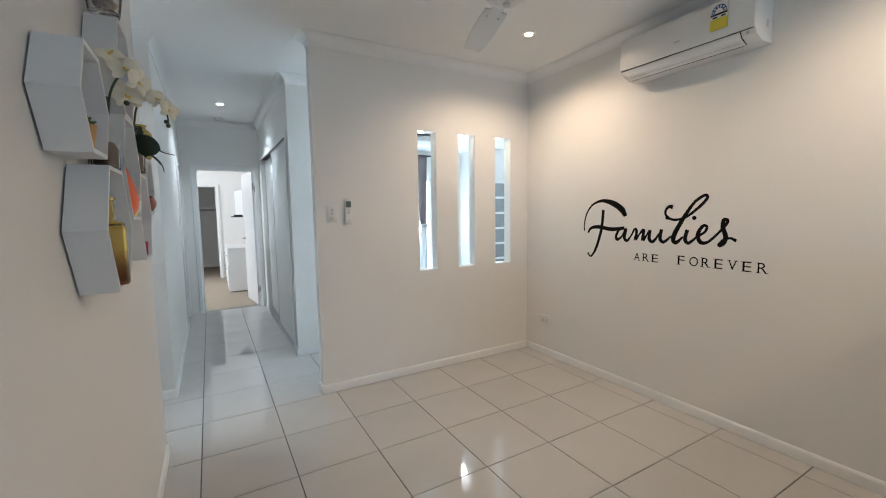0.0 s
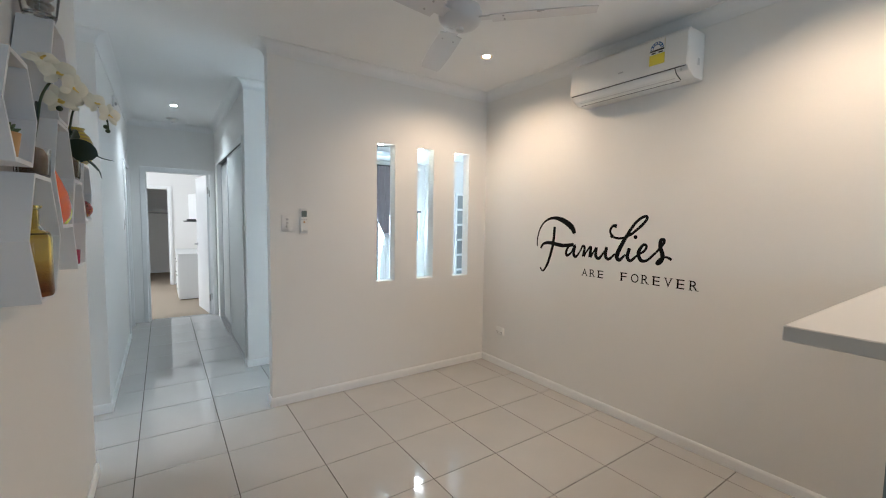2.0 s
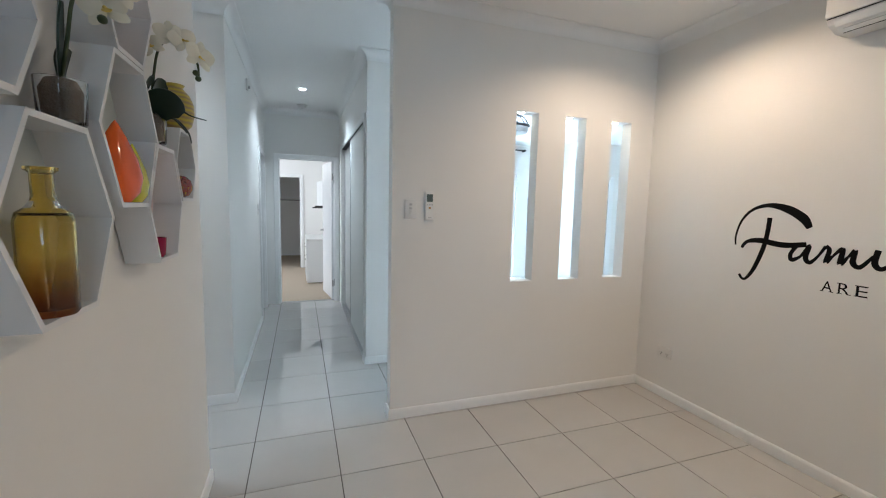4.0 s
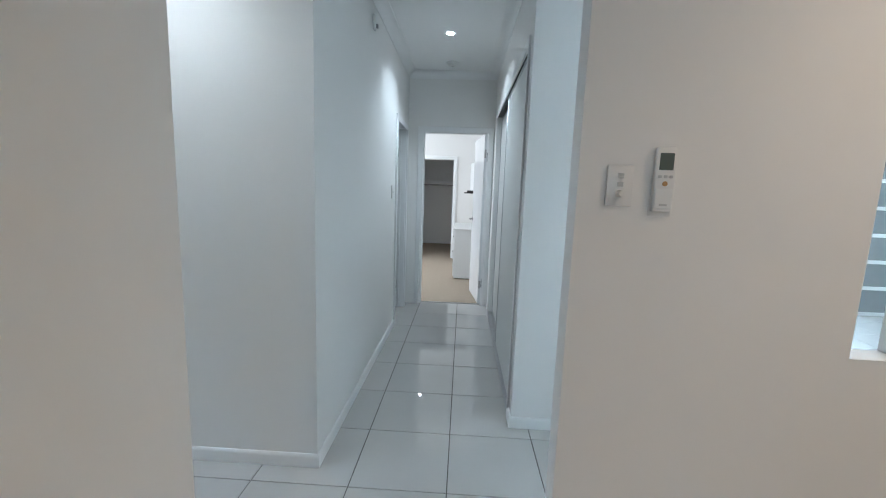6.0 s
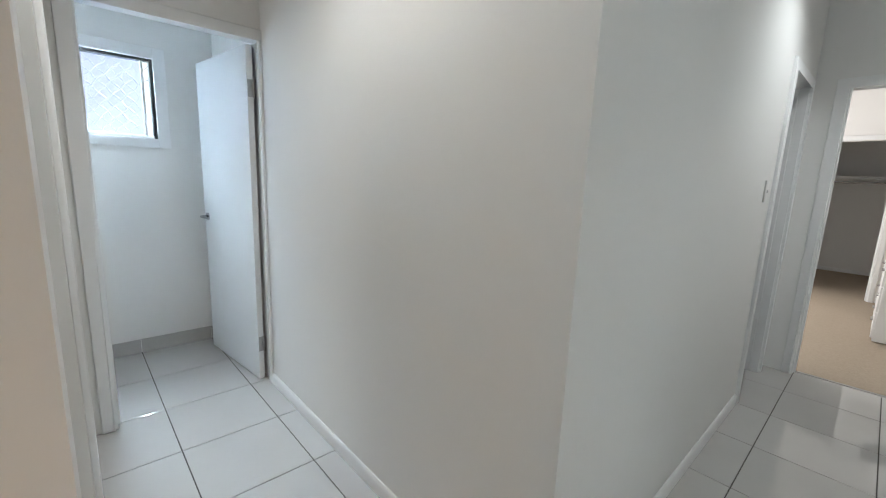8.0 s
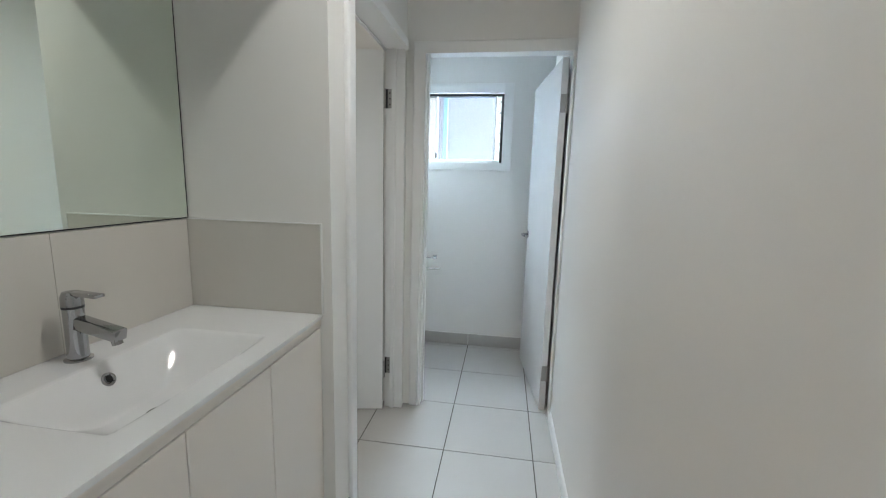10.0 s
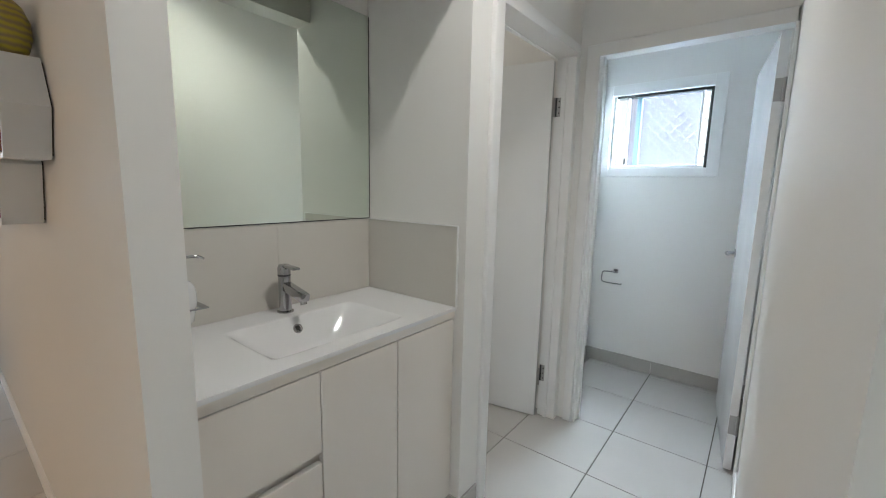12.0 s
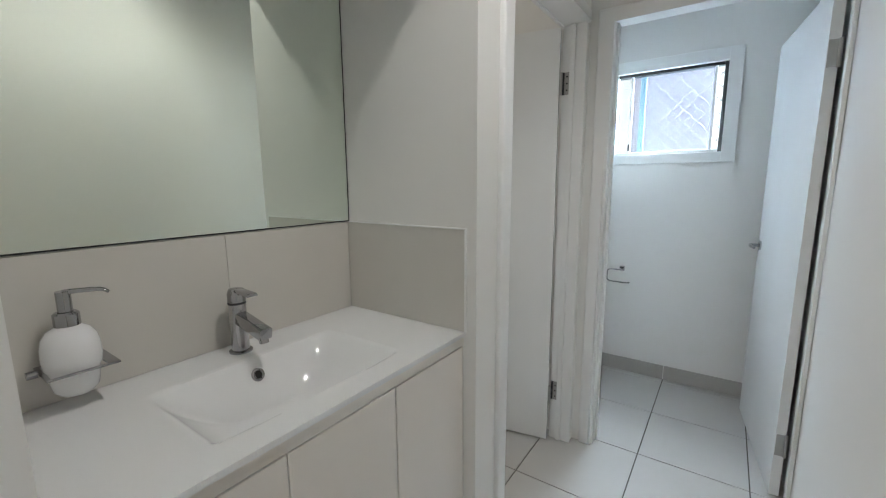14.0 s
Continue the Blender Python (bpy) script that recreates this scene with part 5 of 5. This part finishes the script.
part("latch", box(TOILET_X - 0.025, TOILET_X - 0.012, 4.722, 4.733, WZ0 + 0.03, WZ0 + 0.075, 0.002), M_BLACK, sash)
part("pane", box(TOILET_X - 0.062, TOILET_X - 0.058, WY0 + 0.022, 4.72, WZ0 + 0.02, WZ1 - 0.018), M_FROST_PALE, win).visible_shadow = False
x_s = TOILET_X - 0.088


def diamond_mesh(x, y_from, y_to, z_from, z_to, radius, pitch=0.075):
    """Wavy wires crossing in diamonds over an upright rectangle."""
    bm = bmesh.new()
    for k in range(-8, 12):
        for s in (1, -1):
            pts = []
            for q in range(30):
                z = z_from + (z_to - z_from) * q / 29
                y = WY0 + k * pitch + s * (z - WZ0) * 0.95 + (pitch * 7 if s < 0 else 0) + 0.006 * math.sin((z - WZ0) / pitch * 2 * math.pi)
                if y_from < y < y_to:
                    pts.append((x + 0.7 * radius * s, y, z))
                elif len(pts) > 1:
                    break
                else:
                    pts = []
            for a, b in zip(pts, pts[1:]):
                add_rod(bm, a, b, radius, n=5)
    return bm


# one and the same mesh; behind the sash its wires are paled for glass haze
for y0, y1, radius, mat in ((4.8, 5.19, 0.0035, M_WIRE_HAZED), (5.19, WY1, 0.0022, M_DARK_ALU)):
    screen = part("security_screen", diamond_mesh(x_s, y0, y1, WZ0, WZ1, radius), mat, win, "diamond mesh security screen")
    tagged(screen, kind="stuff")
for y0, y1, z0, z1 in ((WY0 + 0.15, WY0 + 0.185, WZ0, WZ1), (WY0 + 0.185, WY1, WZ0, WZ0 + 0.026)):
    part("screen_frame", box(x_s - 0.006, x_s + 0.012, y0, y1, z0, z1, 0.002), M_SCREEN, win, "pale teal screen frame")

# ---- bedroom ----
chest = thing("drawer_chest", "white chest of drawers against the bedroom wall", "chest of drawers")
part("body", box(0.715, BED_R - 0.005, 10.02, 11.2, 0.02, 0.77, 0.003), M_WHITE, chest)
part("top", box(0.695, BED_R - 0.003, 9.995, 11.22, 0.77, 0.795, 0.003), M_WHITE, chest, "overhanging white top")
for k in range(3):
    for y0, y1 in ((10.03, 10.605), (10.615, 11.19)):
        d = part("drawer", box(0.7, 0.716, y0, y1, 0.05 + 0.238 * k, 0.28 + 0.238 * k, 0.002), M_WHITE, chest)
        part("handle", box(0.682, 0.7, (y0 + y1) / 2 - 0.06, (y0 + y1) / 2 + 0.06, 0.16 + 0.238 * k, 0.172 + 0.238 * k, 0.002), M_STEEL, d)

tv = thing("television", "slim television on a wall arm seen edge-on", "television", pose(1.02, 10.75, 1.6, 0, 0, 8))
part("case", box(-0.03, 0.0, -0.42, 0.42, -0.24, 0.25, 0.008), M_WHITE, tv, "white back and frame")
part("screen", box(0.0, 0.006, -0.4, 0.4, -0.21, 0.23), M_BLACK, tv)
part("arm", box(0.0, 0.27, -0.03, 0.03, -0.03, 0.03, 0.004), M_BLACK, tv)
part("speaker_bar", box(-0.02, 0.01, -0.38, -0.2, -0.3, -0.24, 0.004), M_BLACK, tv)
tv_shelf = thing("media_shelf", "black wall shelf carrying a flat media box", "shelf", pose(0.835, 10.55, 1.33))
part("board", box(0, BED_R - 0.838, 0, 0.4, 0, 0.018, 0.003), M_BLACK, tv_shelf)
media = thing("media_box", "flat black media box on the wall shelf", "media box", pose(0.88, 10.58, 1.3485))
part("case", box(0, 0.26, 0, 0.2, 0, 0.03, 0.004), M_BLACK, media)
part("foot", box(0.02, 0.04, 0.02, 0.04, -0.0004, 0.001), M_BLACK, media)

robe = thing("robe_shelf", "white robe shelf above a hanging rail", "shelf")
part("board", box(-0.39, BED_R - 0.01, 13.8, 14.29, 1.56, 1.58, 0.002), M_WHITE, robe)
part("front_edge", box(-0.39, BED_R - 0.01, 13.785, 13.802, 1.545, 1.585, 0.002), M_WHITE, robe)
part("rail", rod((-0.39, 14.0, 1.5), (BED_R - 0.01, 14.0, 1.5), 0.0125, n=14), M_CHROME, robe, "chrome hanging rail")
door_frame("robe_door_frame", "x", BED_END, BED_END + 0.1, -0.4, RB + 0.02, 1.985, "white painted frame round the walk-in robe opening")

# ---- living room ----
glass_door = tagged(new("door_1"), "white framed glass sliding door to the garden", "door", kind="structure")
for x0, x1 in ((GD0, GD0 + 0.06), (GD0 + 1.8, GD0 + 1.85), (GD1 - 0.06, GD1)):
    part("stile", box(x0, x1, LIV_END + 0.03, LIV_END + 0.08, 0, 2.1, 0.003), M_DARK_ALU if x0 == GD0 + 1.8 else M_TRIM, glass_door)
part("head", box(GD0 + 0.06, GD1 - 0.06, LIV_END + 0.032, LIV_END + 0.078, 2.04, 2.1, 0.003), M_TRIM, glass_door)
for x0, x1 in ((GD0 + 0.06, GD0 + 1.8), (GD0 + 1.85, GD1 - 0.06)):
    part("pane", box(x0, x1, LIV_END + 0.05, LIV_END + 0.056, 0.02, 2.04), M_GLASS, glass_door).visible_shadow = False
win2 = tagged(new("window_2"), "white framed window looking out on a blue fence", "window", kind="structure")
for x0, x1, z0, z1 in ((5.0, 5.04, 0.9, 1.65), (5.38, 5.42, 0.9, 1.65), (5.04, 5.38, 0.9, 0.94), (5.04, 5.38, 1.61, 1.65)):
    part("window_frame", box(x0, x1, LIV_END + 0.03, LIV_END + 0.08, z0, z1, 0.002), M_TRIM, win2)
part("pane", box(5.04, 5.38, LIV_END + 0.05, LIV_END + 0.056, 0.94, 1.61), M_GLASS, win2).visible_shadow = False
part("blind", box(5.02, 5.4, LIV_END - 0.01, LIV_END - 0.002, 1.58, 1.62), M_BLACK, win2, "dark rolled blind")

rail = thing("curtain_rail", "black metal curtain rail above the glass door", "curtain rail")
part("rod", rod((2.3, LIV_END - 0.1, 2.56), (4.85, LIV_END - 0.1, 2.56), 0.014, n=16), M_BLACK, rail)
for x in (2.3, 4.85):
    part("finial", lathe([(0.001, -0.03), (0.025, 0), (0.001, 0.03)], 16), M_BLACK, rail).matrix_basis = pose(x, LIV_END - 0.1, 2.56, 0, 90, 0)
    part("bracket", box(x - 0.01, x + 0.01, LIV_END - 0.1, LIV_END - 0.002, 2.54, 2.58), M_BLACK, rail)
curtain = thing("curtain", "grey satin curtain tied back beside the glass door", "curtain")
bm = bmesh.new()
rows = []
for j in range(25):
    z = 2.55 - 1.46 * j / 24
    u = j / 24
    drawn = max(0.0, (2.25 - z) / 1.15)
    pinch = 1 - 0.8 * min(drawn, 1.0) ** 1.25
    right = 4.585 - 0.05 * u
    width = 0.62 * pinch
    rows.append([bm.verts.new((right - width * (1 - i / 60), LIV_END - 0.11 + 0.042 * math.sin(i * 0.95 + 0.4 * math.sin(u * 5)) * (0.4 + 0.6 * pinch), z)) for i in range(61)])
for a, b in zip(rows, rows[1:]):
    for i in range(60):
        bm.faces.new((a[i], a[i + 1], b[i + 1], b[i]))
part("fabric", bm, M_CURTAIN, curtain)
part("tie", box(4.41, 4.56, LIV_END - 0.16, LIV_END - 0.06, 1.05, 1.12, 0.01), M_STEEL, curtain, "silver tie band")
sheer = thing("sheer_curtain", "white sheer curtain hanging behind the satin curtain", "curtain")
bm = bmesh.new()
rows = []
for j in range(13):
    z = 1.07 - 1.02 * j / 12
    w = 0.11 + 0.12 * math.sin(min(j / 7, 1) * math.pi / 2)
    rows.append([bm.verts.new((4.55 - w + w * i / 40, LIV_END - 0.1 + 0.022 * math.sin(i * 0.9), z)) for i in range(41)])
for a, b in zip(rows, rows[1:]):
    for i in range(40):
        bm.faces.new((a[i], a[i + 1], b[i + 1], b[i]))
part("fabric", bm, M_SHEER, sheer)

entry = tagged(new("door_2"), "white entry door with six grey frosted panes", "door", kind="structure")
EX0, EX1 = 5.70, 6.30
part("stile", box(EX0, EX0 + 0.05, 8.955, 8.995, 0.005, 2.0, 0.002), M_TRIM, entry)
part("stile", box(EX1 - 0.07, EX1, 8.955, 8.995, 0.005, 2.0, 0.002), M_TRIM, entry)
for k in range(7):
    part("rail", box(EX0 + 0.05, EX1 - 0.07, 8.955, 8.995, 0.005 + 0.325 * k, 0.05 + 0.325 * k, 0.002), M_TRIM, entry)
for k in range(6):
    part("pane", box(EX0 + 0.05, EX1 - 0.07, 8.965, 8.985, 0.05 + 0.325 * k, 0.33 + 0.325 * k), M_GREY_PANE, entry)
part("lock", box(EX0 + 0.02, EX0 + 0.05, 8.94, 8.955, 0.98, 1.12, 0.003), M_STEEL, entry)
for x in (EX0 - 0.06, EX1 + 0.005):
    part("architrave", box(x, x + 0.055, 8.97, 8.998, 0, 2.06, 0.004), M_TRIM, entry)


def pendant(x, y, label, lit=True):
    p = thing("ceiling_light", label, "ceiling light", pose(x, y, CEIL), "living room ceiling lights")
    part("canopy", lathe([(0.001, -0.05), (0.08, -0.05), (0.08, 0)], 28), M_CHROME, p)
    part("rod", rod((0, 0, -0.05), (0, 0, -0.17), 0.012), M_CHROME, p)
    part("rim", lathe([(0.19, -0.185), (0.232, -0.18), (0.232, -0.165), (0.19, -0.16)], 40), M_DARK_ALU, p, "dark metal ring")
    part("shade", lathe([(0.001, -0.272), (0.15, -0.27), (0.2, -0.258), (0.212, -0.225), (0.21, -0.19), (0.06, -0.17)], 40), M_SHADE if lit else M_GREY_PANE, p, "glowing white glass shade" if lit else "smoked glass shade")
    for k in range(12):
        t = k * math.pi / 6
        part("wire", tube([(0.075 * math.cos(t), 0.075 * math.sin(t), -0.03), (0.16 * math.cos(t + 0.1), 0.16 * math.sin(t + 0.1), -0.07), (0.22 * math.cos(t + 0.3), 0.22 * math.sin(t + 0.3), -0.165)], 0.004, 6), M_DARK_ALU, p)
    return p


pendant(3.38, 6.65, "drum ceiling light with a dark wire crown")
pendant(3.3, 7.5, "wire-crowned ceiling light with glass shade, switched off", False)

fence = thing("garden_fence", "blue horizontal slat fence on the lawn", "fence")
for k in range(7):
    part("slat", box(3.0, 15.0, 16.0, 16.025, -0.1 + 0.15 * k, 0.03 + 0.15 * k, 0.004), M_FENCE, fence, smooth=False)
for k in range(7):
    part("post", box(3.0 + 2.0 * k - 0.03, 3.0 + 2.0 * k + 0.03, 16.025, 16.085, -0.14, 0.98), M_FENCE, fence, smooth=False)

shrub = thing("garden_shrub", "yellow-green leafy shrub behind the blue fence", "shrub", pose(9.2, 17.2, -0.14))
leaf_rng = random.Random(11)
for k in range(5):
    lean = (k - 2) * 0.22
    part("stem", tube([(lean * 0.4, 0, 0), (lean, 0.1 * (k % 2), 0.8), (lean * 2.2, 0.05, 1.5)], [0.035, 0.025, 0.008], 7), M_STEM, shrub)
bm = bmesh.new()
for k in range(1100):
    clump = leaf_rng.randrange(14)
    cx, cz = math.sin(clump * 2.4) * 0.95, 0.75 + 0.9 * ((clump * 5) % 14) / 14
    p = Vector((cx + leaf_rng.gauss(0, 0.17), leaf_rng.gauss(0, 0.25), cz + leaf_rng.gauss(0, 0.12)))
    m = Matrix.Translation(p) @ Euler([leaf_rng.uniform(0, 6.28) for _ in range(3)]).to_matrix().to_4x4()
    quad = [bm.verts.new(m @ Vector(q)) for q in ((0, -0.055, 0), (0.024, 0, 0.006), (0, 0.055, 0), (-0.024, 0, 0.006))]
    bm.faces.new(quad)
tagged(part("foliage", bm, M_SHRUB, shrub, "small yellow-green leaves"), kind="stuff")

# added bright backdrop for the toilet window; wall, eave and window are made up
backdrop = thing("backdrop_wall", "pale rendered backdrop wall added beyond the toilet window", "wall")
part("wall", box(-5.6, -5.4, 0.5, 9.5, -0.14, 3.6), M_RENDER, backdrop, smooth=False)
part("backdrop_edge", box(-5.75, -5.25, 0.3, 9.7, 3.6, 3.74, 0.01), M_ALU, backdrop)
part("window", box(-5.4, -5.38, 5.55, 6.5, 0.9, 1.62, 0.004), M_GREY_PANE, backdrop)

# ---- floor tiles ----
bm = box(-TILE / 2 + 0.0023, TILE / 2 - 0.0023, -TILE / 2 + 0.0023, TILE / 2 - 0.0023, -0.008, 0.0, 0.0012)
bmesh.ops.recalc_face_normals(bm, faces=bm.faces[:])
tile_mesh = bpy.data.meshes.new("tile")
bm.to_mesh(tile_mesh)
bm.free()
tile_mesh.materials.append(M_TILE)
SPACES = [(0.1, 3.25, 0.5, 5.1), (-2.9, 1.9, 4.15, 5.68), (0.1, 1.95, 5.5, 8.66), (-1.9, -0.9, 3.3, 4.7)]
far = bmesh.new()
for i in range(-8, 15):
    for j in range(-17, 11):
        cx, cy = TX + (i + 0.5) * TILE, TY + (j + 0.5) * TILE
        inside = any(a < cx + 0.2 and cx - 0.2 < b and c < cy + 0.2 and cy - 0.2 < d for a, b, c, d in SPACES)
        if cy + TILE / 2 > HALL_END + 0.4 and cx < 1.9:
            continue
        if inside and cy < HALL_END:
            t = new("tile", tile_mesh)
            t.location = (cx, cy, 0)
            t.parent = floor
        elif -1.3 < cx < LIV_R and -2.0 < cy < LIV_END:
            add_box(far, cx - TILE / 2 + 0.0023, cx + TILE / 2 - 0.0023, cy - TILE / 2 + 0.0023, cy + TILE / 2 - 0.0023, -0.008, 0.0)
rest = link("far_tiles", far, M_TILE)
rest.parent = floor
tagged(rest, "polished porcelain tiles in the farther rooms", kind="stuff")
